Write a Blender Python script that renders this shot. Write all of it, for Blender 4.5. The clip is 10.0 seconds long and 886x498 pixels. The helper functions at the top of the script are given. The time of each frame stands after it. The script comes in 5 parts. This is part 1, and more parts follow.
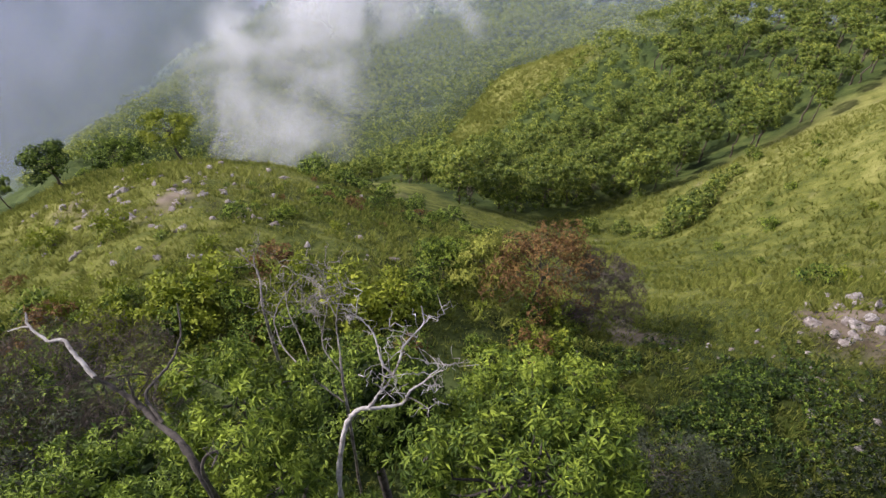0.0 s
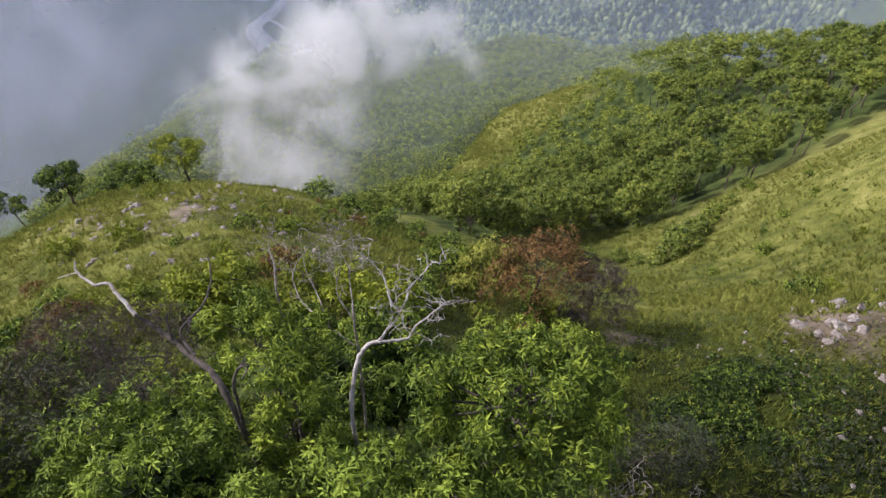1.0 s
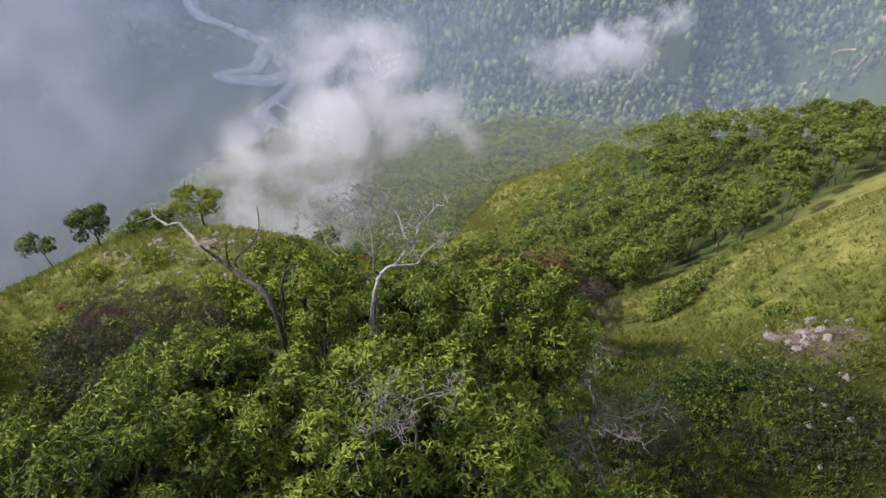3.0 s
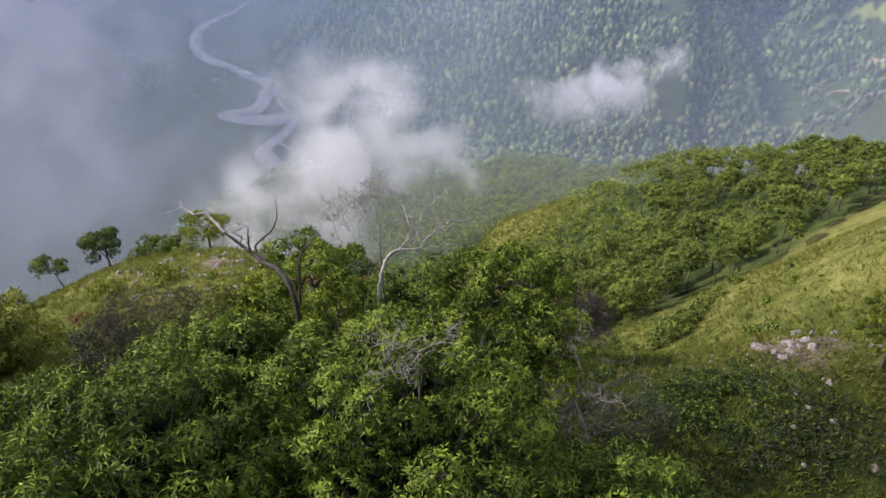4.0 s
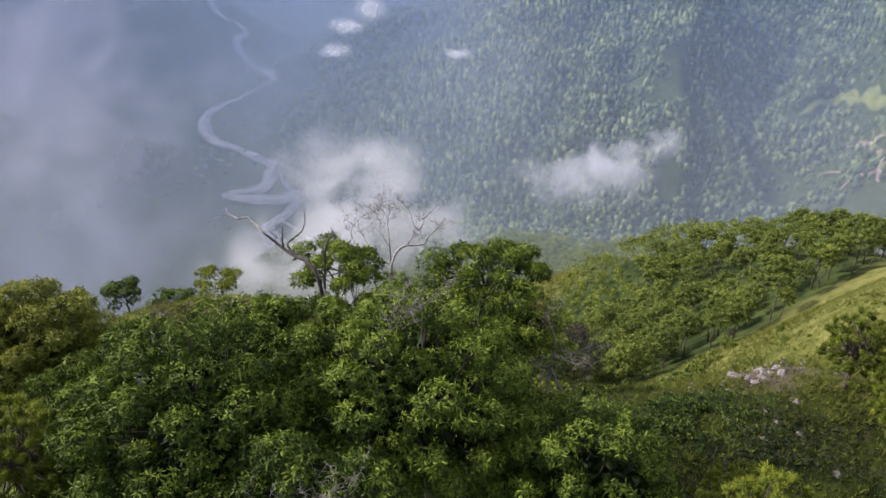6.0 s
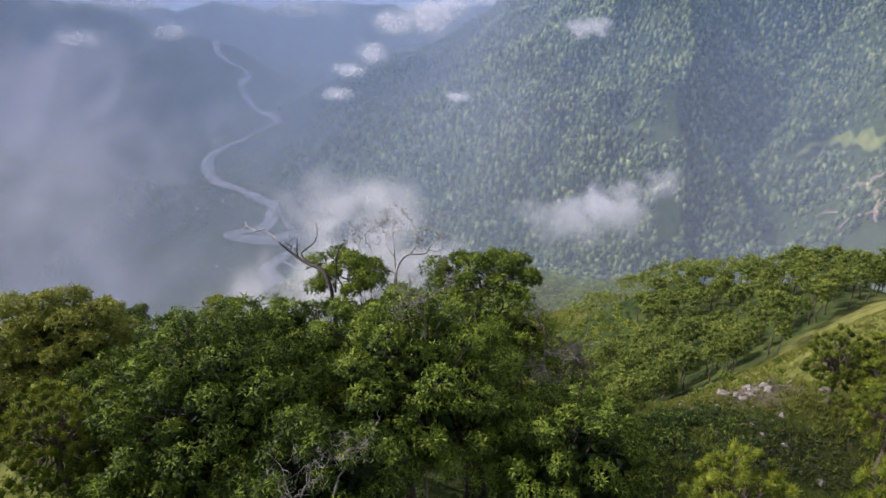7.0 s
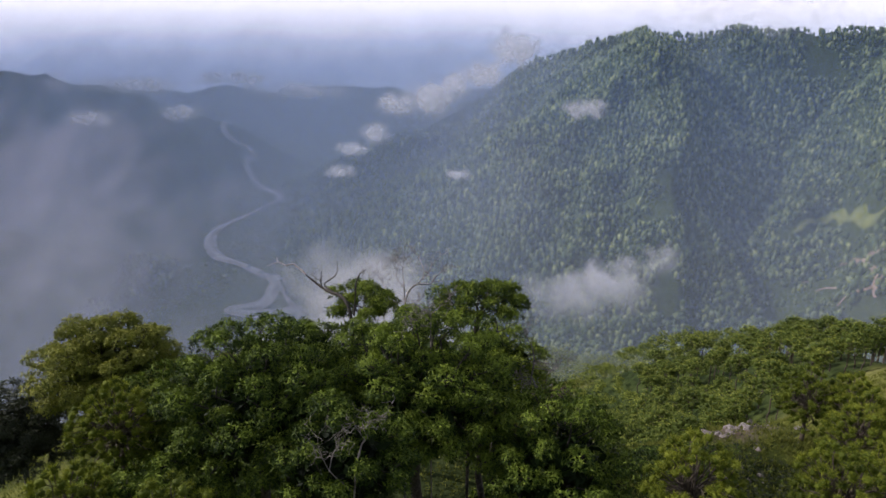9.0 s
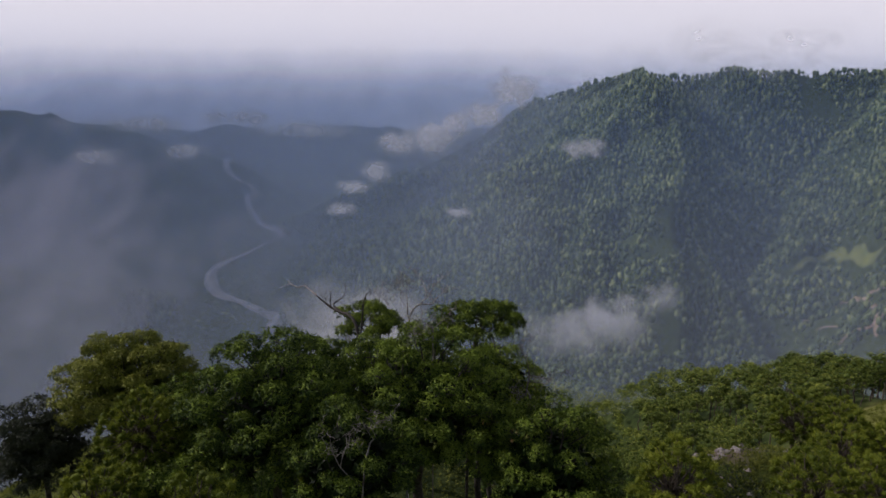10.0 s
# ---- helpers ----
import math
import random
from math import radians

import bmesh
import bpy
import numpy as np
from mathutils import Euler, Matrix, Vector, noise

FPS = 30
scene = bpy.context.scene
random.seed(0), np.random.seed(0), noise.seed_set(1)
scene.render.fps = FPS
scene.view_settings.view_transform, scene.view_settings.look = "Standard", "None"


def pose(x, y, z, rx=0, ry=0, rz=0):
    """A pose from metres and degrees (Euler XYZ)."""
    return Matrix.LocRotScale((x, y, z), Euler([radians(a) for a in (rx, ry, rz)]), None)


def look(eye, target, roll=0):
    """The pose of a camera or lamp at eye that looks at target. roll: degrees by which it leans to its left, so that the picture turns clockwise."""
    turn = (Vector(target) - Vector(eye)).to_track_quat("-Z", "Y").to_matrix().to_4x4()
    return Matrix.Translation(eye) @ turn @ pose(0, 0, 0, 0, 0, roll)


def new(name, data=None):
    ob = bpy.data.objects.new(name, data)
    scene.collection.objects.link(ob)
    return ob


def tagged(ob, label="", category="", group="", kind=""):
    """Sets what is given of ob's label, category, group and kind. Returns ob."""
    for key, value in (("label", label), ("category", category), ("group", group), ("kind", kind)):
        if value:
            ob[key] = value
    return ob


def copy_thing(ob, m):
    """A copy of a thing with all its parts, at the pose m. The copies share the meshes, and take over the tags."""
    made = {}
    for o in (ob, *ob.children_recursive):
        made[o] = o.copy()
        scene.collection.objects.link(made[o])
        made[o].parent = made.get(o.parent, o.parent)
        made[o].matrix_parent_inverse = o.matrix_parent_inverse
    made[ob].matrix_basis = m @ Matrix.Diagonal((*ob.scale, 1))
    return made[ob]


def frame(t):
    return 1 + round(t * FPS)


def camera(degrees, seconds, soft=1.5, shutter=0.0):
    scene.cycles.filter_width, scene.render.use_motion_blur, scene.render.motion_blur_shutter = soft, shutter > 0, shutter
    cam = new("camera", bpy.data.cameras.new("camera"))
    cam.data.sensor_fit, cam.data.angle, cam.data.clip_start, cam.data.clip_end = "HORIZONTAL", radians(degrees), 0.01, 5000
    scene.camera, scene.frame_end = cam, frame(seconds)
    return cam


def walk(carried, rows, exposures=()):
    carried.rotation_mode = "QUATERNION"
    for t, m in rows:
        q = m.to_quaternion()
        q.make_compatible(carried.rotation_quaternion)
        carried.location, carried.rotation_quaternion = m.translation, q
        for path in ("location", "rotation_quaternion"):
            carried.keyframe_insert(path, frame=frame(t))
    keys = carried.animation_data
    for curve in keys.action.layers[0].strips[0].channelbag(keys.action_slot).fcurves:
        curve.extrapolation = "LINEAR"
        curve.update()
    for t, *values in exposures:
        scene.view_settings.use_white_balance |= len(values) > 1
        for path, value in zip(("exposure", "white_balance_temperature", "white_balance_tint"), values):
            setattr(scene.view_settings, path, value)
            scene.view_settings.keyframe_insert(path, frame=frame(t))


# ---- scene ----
cam = camera(66.9, 10.0)
METRES, EYE, TILT = 30.0, 0.0, -48.8  # length of the flight, flight level, first downward tilt
ROWS = [
    (0.0, 0.0, 0.0, 0.0, 0.0, 0.0, -0.0),
    (0.5, -0.0005, -0.0312, -0.0348, 0.01, 1.55, -0.0),
    (1.0, -0.0013, -0.0671, -0.0738, 0.01, 3.32, -0.02),
    (1.5, -0.002, -0.0979, -0.1084, 0.01, 4.86, -0.02),
    (2.0, -0.0027, -0.1327, -0.1483, 0.02, 6.63, -0.07),
    (2.5, -0.0034, -0.1632, -0.1836, 0.02, 8.21, -0.07),
    (3.0, -0.0038, -0.1988, -0.225, 0.02, 10.05, -0.08),
    (4.5, -0.0035, -0.2945, -0.3369, 0.03, 15.04, -0.19),
    (5.0, -0.0025, -0.33, -0.378, 0.03, 16.86, -0.23),
    (6.5, -0.0008, -0.4276, -0.4904, 0.06, 21.81, -0.27),
    (7.0, -0.0008, -0.4626, -0.5306, 0.07, 23.59, -0.27),
    (7.5, -0.0015, -0.4935, -0.5659, 0.07, 25.13, -0.29),
    (8.0, -0.0024, -0.5285, -0.6056, 0.07, 26.85, -0.32),
    (8.5, -0.0034, -0.5592, -0.6396, 0.04, 28.36, -0.37),
    (9.0, -0.0044, -0.5942, -0.6789, 0.03, 30.1, -0.4),
    (9.5, -0.0052, -0.6243, -0.7125, 0.0, 31.6, -0.44),
    (10.0, -0.006, -0.659, -0.7519, -0.02, 33.35, -0.5),
]
EXPOSURES = [(t, stops, 6050, 22) for t, stops in ((0.0, 0.2), (3.0, 0.05), (5.0, 0.0), (7.0, -0.12), (8.5, -0.48), (9.5, -0.98), (10.0, -1.34))]
walk(cam, [(t, pose(0, 0, EYE, TILT, 0, 0) @ pose(METRES * x, METRES * y, METRES * z, 90 + pitch, roll, yaw)) for t, x, y, z, yaw, pitch, roll in ROWS], EXPOSURES)

# ---- daylight: a hazy sun from the left ----
SUN_TURN, SUN_UP = -80.0, 37.0
scene.cycles.transparent_max_bounces = 128
world = bpy.data.worlds.new("sky")
scene.world = world
world.use_nodes = True
wn, wl = world.node_tree.nodes, world.node_tree.links
sky = wn.new("ShaderNodeTexSky")
sky.sky_type, sky.sun_disc = "NISHITA", False
sky.sun_elevation, sky.sun_rotation = radians(SUN_UP), radians(SUN_TURN % 360)
sky.altitude, sky.air_density, sky.dust_density, sky.ozone_density = 1500, 1.0, 4.0, 1.0
wn["Background"].inputs["Strength"].default_value = 0.11
veil = wn.new("ShaderNodeMix")  # thin white overcast, even all over the sky
veil.data_type = "RGBA"
veil.inputs[0].default_value, veil.inputs[7].default_value = 0.4, (5.6, 5.7, 6.0, 1)
wl.new(sky.outputs["Color"], veil.inputs[6])
wl.new(veil.outputs[2], wn["Background"].inputs["Color"])
to_sun = Vector((math.cos(radians(SUN_UP)) * math.sin(radians(SUN_TURN)), math.cos(radians(SUN_UP)) * math.cos(radians(SUN_TURN)), math.sin(radians(SUN_UP))))
sun = new("sun", bpy.data.lights.new("sun", "SUN"))
sun.data.energy, sun.data.angle, sun.data.color = 5.0, radians(2.0), (1.0, 0.92, 0.80)
sun.matrix_world = look(to_sun * 100, (0, 0, 0))


# ---- materials ----
def shader(name):
    m = bpy.data.materials.new(name)
    m.use_nodes = True
    m.node_tree.nodes.clear()
    return m, m.node_tree


def node(nt, kind, props=(), **inputs):
    n = nt.nodes.new("ShaderNode" + kind)
    for k, v in props:
        if k == "operation":
            n.operation = v
        elif k == "data_type":
            n.data_type = v
        elif k == "blend_type":
            n.blend_type = v
        elif k == "interpolation_type":
            n.interpolation_type = v
        elif k == "attribute_name":
            n.attribute_name = v
    for k, v in inputs.items():
        key = int(k[1:]) if k[0] == "i" and k[1:].isdigit() else k.replace("_", " ")
        if isinstance(v, bpy.types.NodeSocket):
            nt.links.new(v, n.inputs[key])
        else:
            n.inputs[key].default_value = v
    return n


def maths(nt, op, a, b=0.0):
    return node(nt, "Math", [("operation", op)], i0=a, i1=b).outputs[0]


def fractal(nt, vector, scale, detail=4.0, distortion=0.0, roughness=0.55):
    return node(nt, "TexNoise", Vector=vector, Scale=scale, Detail=detail, Distortion=distortion, Roughness=roughness).outputs["Fac"]


def ramp(nt, fac, stops):
    r = nt.nodes.new("ShaderNodeValToRGB")
    while len(r.color_ramp.elements) < len(stops):
        r.color_ramp.elements.new(0.5)
    for e, (p, c) in zip(r.color_ramp.elements, stops):
        e.position, e.color = p, (*c, 1)
    nt.links.new(fac, r.inputs[0])
    return r.outputs["Color"]


def blend(nt, fac, a, b, how="MIX"):
    n = node(nt, "Mix", [("data_type", "RGBA"), ("blend_type", how)])
    for k, v in ((0, fac), (6, a), (7, b)):
        if isinstance(v, bpy.types.NodeSocket):
            nt.links.new(v, n.inputs[k])
        else:
            n.inputs[k].default_value = (*v, 1) if isinstance(v, tuple) else v
    return n.outputs[2]


def finish(nt, surface):
    out = nt.nodes.new("ShaderNodeOutputMaterial")
    nt.links.new(surface, out.inputs["Surface"])


def leaf_material(name, dark, mid, light, glow=0.16, rough=0.6, patch=0.35, lit_share=0.45):
    """Leaves: colour by leaf and by spray, lighter where painted as lit, a little gloss, light through the blade."""
    m, nt = shader(name)
    geo = nt.nodes.new("ShaderNodeNewGeometry")
    tex = nt.nodes.new("ShaderNodeTexCoord")
    info = nt.nodes.new("ShaderNodeObjectInfo")
    big = fractal(nt, tex.outputs["Object"], patch, 3.0)
    # per-vertex tone: painted light on upward leaves, painted shade inside crowns
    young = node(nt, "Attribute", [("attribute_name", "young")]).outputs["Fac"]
    mixed = maths(nt, "ADD", maths(nt, "MULTIPLY", geo.outputs["Random Per Island"], 0.3 if lit_share else 0.55), maths(nt, "ADD", maths(nt, "MULTIPLY", big, 0.95 - lit_share if lit_share else 0.7), maths(nt, "MULTIPLY", info.outputs["Random"], 0.15)))
    mixed = maths(nt, "ADD", mixed, maths(nt, "MULTIPLY", young, lit_share))
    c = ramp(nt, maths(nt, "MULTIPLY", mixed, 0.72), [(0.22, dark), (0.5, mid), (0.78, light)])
    b = node(nt, "BsdfPrincipled", Base_Color=c, Roughness=rough)
    b.inputs["Specular IOR Level"].default_value = 0.2
    t = node(nt, "BsdfTranslucent", Color=blend(nt, 0.6, c, (1.0, 1.0, 0.35), "MULTIPLY"))
    finish(nt, node(nt, "MixShader", Fac=glow, i1=b.outputs[0], i2=t.outputs[0]).outputs[0])
    return m


def bark_material(name, dark, light, scale=6.0):
    m, nt = shader(name)
    tex = nt.nodes.new("ShaderNodeTexCoord")
    a, s = fractal(nt, tex.outputs["Object"], scale, 6.0, 0.6), fractal(nt, tex.outputs["Object"], scale * 6, 4.0)
    c = ramp(nt, maths(nt, "ADD", maths(nt, "MULTIPLY", a, 0.75), maths(nt, "MULTIPLY", s, 0.25)), [(0.38, dark), (0.62, light)])
    b = node(nt, "BsdfPrincipled", Base_Color=c, Roughness=0.85)
    bump = node(nt, "Bump", Strength=0.6, Distance=0.03, Height=s)
    nt.links.new(bump.outputs[0], b.inputs["Normal"])
    finish(nt, b.outputs[0])
    return m


def rock_material():
    m, nt = shader("pale_rock")
    tex, info = nt.nodes.new("ShaderNodeTexCoord"), nt.nodes.new("ShaderNodeObjectInfo")
    a, s = fractal(nt, tex.outputs["Object"], 1.6, 6.0, 0.8), fractal(nt, tex.outputs["Object"], 9.0, 6.0)
    c = ramp(nt, maths(nt, "ADD", maths(nt, "MULTIPLY", a, 0.6), maths(nt, "MULTIPLY", s, 0.4)), [(0.32, (0.06, 0.05, 0.045)), (0.46, (0.20, 0.18, 0.165)), (0.64, (0.48, 0.455, 0.43))])
    c = blend(nt, maths(nt, "MULTIPLY", info.outputs["Random"], 0.5), c, (0.20, 0.15, 0.12))
    b = node(nt, "BsdfPrincipled", Base_Color=c, Roughness=0.9)
    nt.links.new(node(nt, "Bump", Strength=0.7, Distance=0.06, Height=s).outputs[0], b.inputs["Normal"])
    finish(nt, b.outputs[0])
    return m


def ground_material():
    """Grass with straw-coloured and bare patches; under trees and far off, forest floor and scrub."""
    m, nt = shader("grassland")
    pos = nt.nodes.new("ShaderNodeNewGeometry").outputs["Position"]
    wood = node(nt, "Attribute", [("attribute_name", "wood")]).outputs["Fac"]
    dry = node(nt, "Attribute", [("attribute_name", "dry")]).outputs["Fac"]
    big, mid, fine = fractal(nt, pos, 0.055, 5.0, 0.4), fractal(nt, pos, 0.35, 5.0, 0.3), fractal(nt, pos, 3.5, 5.0)
    mix = maths(nt, "ADD", maths(nt, "ADD", maths(nt, "MULTIPLY", big, 0.36), maths(nt, "MULTIPLY", mid, 0.48)), maths(nt, "ADD", maths(nt, "MULTIPLY", fine, 0.22), maths(nt, "MULTIPLY", maths(nt, "SUBTRACT", dry, 0.5), 0.35)))
    grass = ramp(nt, mix, [(0.34, (0.018, 0.028, 0.007)), (0.47, (0.062, 0.078, 0.015)), (0.57, (0.130, 0.142, 0.030)), (0.70, (0.235, 0.235, 0.07))])
    soil = ramp(nt, fractal(nt, pos, 0.9, 6.0, 0.8), [(0.60, (0, 0, 0)), (0.68, (1, 1, 1))])
    grass = blend(nt, maths(nt, "MULTIPLY", soil, 0.35), grass, (0.10, 0.08, 0.045))
    bare = node(nt, "Attribute", [("attribute_name", "bare")]).outputs["Fac"]
    grass = blend(nt, bare, grass, ramp(nt, mid, [(0.35, (0.07, 0.055, 0.035)), (0.65, (0.22, 0.18, 0.14))]))
    tuft = fractal(nt, pos, 0.12, 7.0, 0.3, 0.7)
    bush = ramp(nt, tuft, [(0.36, (0.018, 0.030, 0.010)), (0.5, (0.045, 0.068, 0.018)), (0.66, (0.095, 0.12, 0.03))])
    meadow = ramp(nt, fractal(nt, pos, 0.008, 6.0, 0.6, 0.65), [(0.50, (0, 0, 0)), (0.60, (1, 1, 1))])
    bush = blend(nt, maths(nt, "MULTIPLY", meadow, 0.35), bush, (0.10, 0.13, 0.045))
    c = blend(nt, wood, grass, bush)
    b = node(nt, "BsdfPrincipled", Base_Color=c, Roughness=0.95)
    b.inputs["Specular IOR Level"].default_value = 0.1
    relief = maths(nt, "ADD", maths(nt, "MULTIPLY", fine, 0.25), mid)
    nt.links.new(node(nt, "Bump", Strength=0.8, Distance=0.5, Height=relief).outputs[0], b.inputs["Normal"])
    finish(nt, b.outputs[0])
    return m


def grass_material():
    m, nt = shader("grass_blades")
    geo = nt.nodes.new("ShaderNodeNewGeometry")
    big = fractal(nt, geo.outputs["Position"], 0.06, 4.0)
    dry = node(nt, "Attribute", [("attribute_name", "dry")]).outputs["Fac"]
    v = maths(nt, "ADD", maths(nt, "MULTIPLY", geo.outputs["Random Per Island"], 0.35), maths(nt, "ADD", maths(nt, "MULTIPLY", big, 0.5), maths(nt, "MULTIPLY", dry, 0.3)))
    c = ramp(nt, v, [(0.30, (0.07, 0.10, 0.02)), (0.52, (0.17, 0.19, 0.04)), (0.72, (0.27, 0.29, 0.07)), (0.92, (0.37, 0.375, 0.125))])
    d = node(nt, "BsdfDiffuse", Color=c)
    t = node(nt, "BsdfTranslucent", Color=c)
    finish(nt, node(nt, "MixShader", Fac=0.4, i1=d.outputs[0], i2=t.outputs[0]).outputs[0])
    return m


def plain_material(name, low, high, scale, rough=0.9):
    m, nt = shader(name)
    pos = nt.nodes.new("ShaderNodeNewGeometry").outputs["Position"]
    c = ramp(nt, fractal(nt, pos, scale, 6.0, 0.4), [(0.35, low), (0.65, high)])
    finish(nt, node(nt, "BsdfPrincipled", Base_Color=c, Roughness=rough).outputs[0])
    return m


def mist_material(name, centre, radii, size, amount, colour=(0.86, 0.87, 0.90), ragged=2.6, edge=0.35, passing=0.35):
    """Cloud or haze: thin where its fractal density is low, lit from both sides."""
    m, nt = shader(name)
    pos = nt.nodes.new("ShaderNodeNewGeometry").outputs["Position"]
    off = node(nt, "VectorMath", [("operation", "SUBTRACT")], i0=pos, i1=centre).outputs[0]
    rel = node(nt, "VectorMath", [("operation", "DIVIDE")], i0=off, i1=radii).outputs[0]
    out = node(nt, "VectorMath", [("operation", "LENGTH")], i0=rel).outputs["Value"]
    cloudy = maths(nt, "MULTIPLY", maths(nt, "SUBTRACT", fractal(nt, pos, 1.0 / size, 7.0, 0.8, 0.6), 0.5), ragged)
    d = maths(nt, "ADD", maths(nt, "SUBTRACT", 1.0, maths(nt, "MULTIPLY", out, out)), cloudy)
    r = node(nt, "MapRange", [("interpolation_type", "SMOOTHSTEP")], Value=d)
    r.inputs["From Min"].default_value, r.inputs["From Max"].default_value = 0.0, edge * 2
    r.inputs["To Max"].default_value = amount
    a = node(nt, "BsdfDiffuse", Color=(*colour, 1))
    b = node(nt, "BsdfTranslucent", Color=(*colour, 1))
    both = node(nt, "MixShader", Fac=passing, i1=a.outputs[0], i2=b.outputs[0])
    clear = nt.nodes.new("ShaderNodeBsdfTransparent")
    finish(nt, node(nt, "MixShader", Fac=r.outputs[0], i1=clear.outputs[0], i2=both.outputs[0]).outputs[0])
    return m


GROUND, GRASS, ROCK = ground_material(), grass_material(), rock_material()
MANGO = leaf_material("broad_green_leaves", (0.007, 0.015, 0.004), (0.042, 0.080, 0.010), (0.29, 0.39, 0.045), lit_share=0.55)
BRIGHT = leaf_material("bright_green_leaves", (0.012, 0.026, 0.005), (0.072, 0.120, 0.012), (0.34, 0.43, 0.045), lit_share=0.55)
OLIVE = leaf_material("olive_yellow_leaves", (0.05, 0.07, 0.012), (0.19, 0.22, 0.03), (0.46, 0.47, 0.09))
RUST = leaf_material("rust_red_leaves", (0.05, 0.032, 0.018), (0.14, 0.078, 0.030), (0.30, 0.18, 0.055), patch=0.5)
PURPLE = leaf_material("purple_grey_twigs", (0.05, 0.040, 0.038), (0.11, 0.088, 0.082), (0.19, 0.15, 0.135), 0.15)
GREYGREEN = leaf_material("grey_green_leaves", (0.025, 0.032, 0.018), (0.055, 0.068, 0.040), (0.10, 0.115, 0.07), 0.2)
YELLOW = leaf_material("yellow_green_leaves", (0.05, 0.080, 0.006), (0.16, 0.205, 0.014), (0.34, 0.38, 0.03))
PINE = leaf_material("pine_needles", (0.022, 0.040, 0.005), (0.125, 0.165, 0.014), (0.40, 0.44, 0.045))
WOODS = leaf_material("forest_leaves", (0.024, 0.044, 0.010), (0.125, 0.175, 0.028), (0.44, 0.48, 0.08), 0.2, patch=0.25)
# far leaves lightened: part of the haze's brightness is put into their colour
FARWOODS = leaf_material("hazed_far_leaves", (0.030, 0.055, 0.028), (0.12, 0.175, 0.070), (0.36, 0.42, 0.17), 0.1, patch=0.03, lit_share=0.0)
BARK, PALE, DARKBARK = bark_material("brown_bark", (0.045, 0.033, 0.024), (0.16, 0.13, 0.10)), bark_material("bleached_wood", (0.16, 0.14, 0.125), (0.50, 0.475, 0.45), 2.5), bark_material("dark_bark", (0.022, 0.018, 0.014), (0.10, 0.085, 0.07))
GREYWOOD = bark_material("grey_wood", (0.10, 0.085, 0.07), (0.34, 0.31, 0.28), 3.0)


# ---- the lie of the land: heights in metres below the flight level ----
_table = np.random.RandomState(7).rand(256, 256)


def lattice(x, y):
    xi, yi = np.floor(x).astype(int), np.floor(y).astype(int)
    u, v = x - xi, y - yi
    u, v = u * u * (3 - 2 * u), v * v * (3 - 2 * v)
    a, b = _table[xi % 256, yi % 256], _table[(xi + 1) % 256, yi % 256]
    c, d = _table[xi % 256, (yi + 1) % 256], _table[(xi + 1) % 256, (yi + 1) % 256]
    return (a + (b - a) * u) * (1 - v) + (c + (d - c) * u) * v


def rough(x, y, size, octaves=4):
    """Fractal noise about zero, within -1 and 1."""
    total, weight, norm = 0.0, 1.0, 0.0
    for k in range(octaves):
        f = 2.0 ** k / size
        total = total + weight * (2 * lattice(x * f + 37.3 * k, y * f + 11.7 * k) - 1)
        norm += weight
        weight *= 0.5
    return total / norm


def soft(v, s):
    return np.logaddexp(0, v / s) * s


def step_to(v, s):
    return 1 / (1 + np.exp(-np.clip(v / s, -60, 60)))


# x, y, radius, height of the swells and hollows of the near ridge and its flank
SWELLS = [
    (-28, 52, 20, 13.5), (-30, 30, 22, 1.0), (-8, 20, 16, 9.7), (27, 26, 11, 6.7), (45, 22, 22, 12.1),
    (80, 80, 30, 17.7), (42, 85, 28, -21.7), (10, 50, 24, -2.0), (125, 200, 55, -15.0), (60, 290, 50, -6.7),
    (0, 0, 30, 7.0), (-10, -60, 60, 13.0), (95, 130, 40, -5.3), (30, 160, 50, -22.5), (-60, 90, 50, 14.7),
    (110, 20, 60, -15.3), (20, 35, 11, -3.1), (0, 220, 50, -13.7), (80, 130, 30, -12.5), (150, 150, 24, -11.0), (103, 252, 16, 8.0),
]
FLOOR = -650.0
# crests of the far mountains
SPUR = [(735, 2230, -55), (690, 2040, -150), (625, 1760, -300), (600, 1540, -420), (610, 1420, -440), (545, 1225, -560)]
CRESTS = [  # left slope, right slope, then x, y, z along each crest, from the top down
    (0.85, 0.62, [(700, 2500, -30), (640, 2150, -55), (470, 1980, -160), (300, 1800, -300), (110, 1560, -470)]),
    (1.3, 0.40, SPUR),
    (0.88, 0.80, [(830, 1050, -390), (1060, 1400, -220), (1350, 1900, -60), (1500, 2300, -20)]),
    (0.60, 0.95, [(-420, 2500, -560), (-80, 2750, -410), (300, 2700, -165), (640, 2400, -45), (1000, 2350, -25), (1500, 2300, 0), (2800, 2300, 10)]),
    (0.55, 0.62, [(-2900, 2600, -60), (-1900, 2750, -170), (-1300, 2900, -300), (-1020, 2950, -420), (-830, 2900, -600)]),
    (0.55, 0.55, [(-2200, 900, -120), (-1300, 1300, -330), (-850, 1550, -540)]),
    (0.45, 0.45, [(-3400, 3500, -250), (-1900, 4200, -380), (500, 4500, -400), (3000, 3600, -250)]),
]

# gullies cut into them: depth, width, then x, y along each
GULLIES = [
    (45, 50, [(330, 1250), (430, 1600), (520, 1950)]),
    (40, 45, [(210, 1400), (300, 1620), (400, 1850)]),
    (110, 60, [(830, 1300), (960, 1550), (1120, 1900)]),
    (90, 60, [(-100, 2300), (150, 2550)]),
]
# the wooded shoulder across the gorge: x, y, z along its crest
SHOULDER = [(-205, 150, -190), (-222, 259, -251), (-235, 327, -287), (-248, 406, -321), (-254, 526, -374), (-255, 658, -425), (-262, 803, -466), (-290, 1000, -640)]


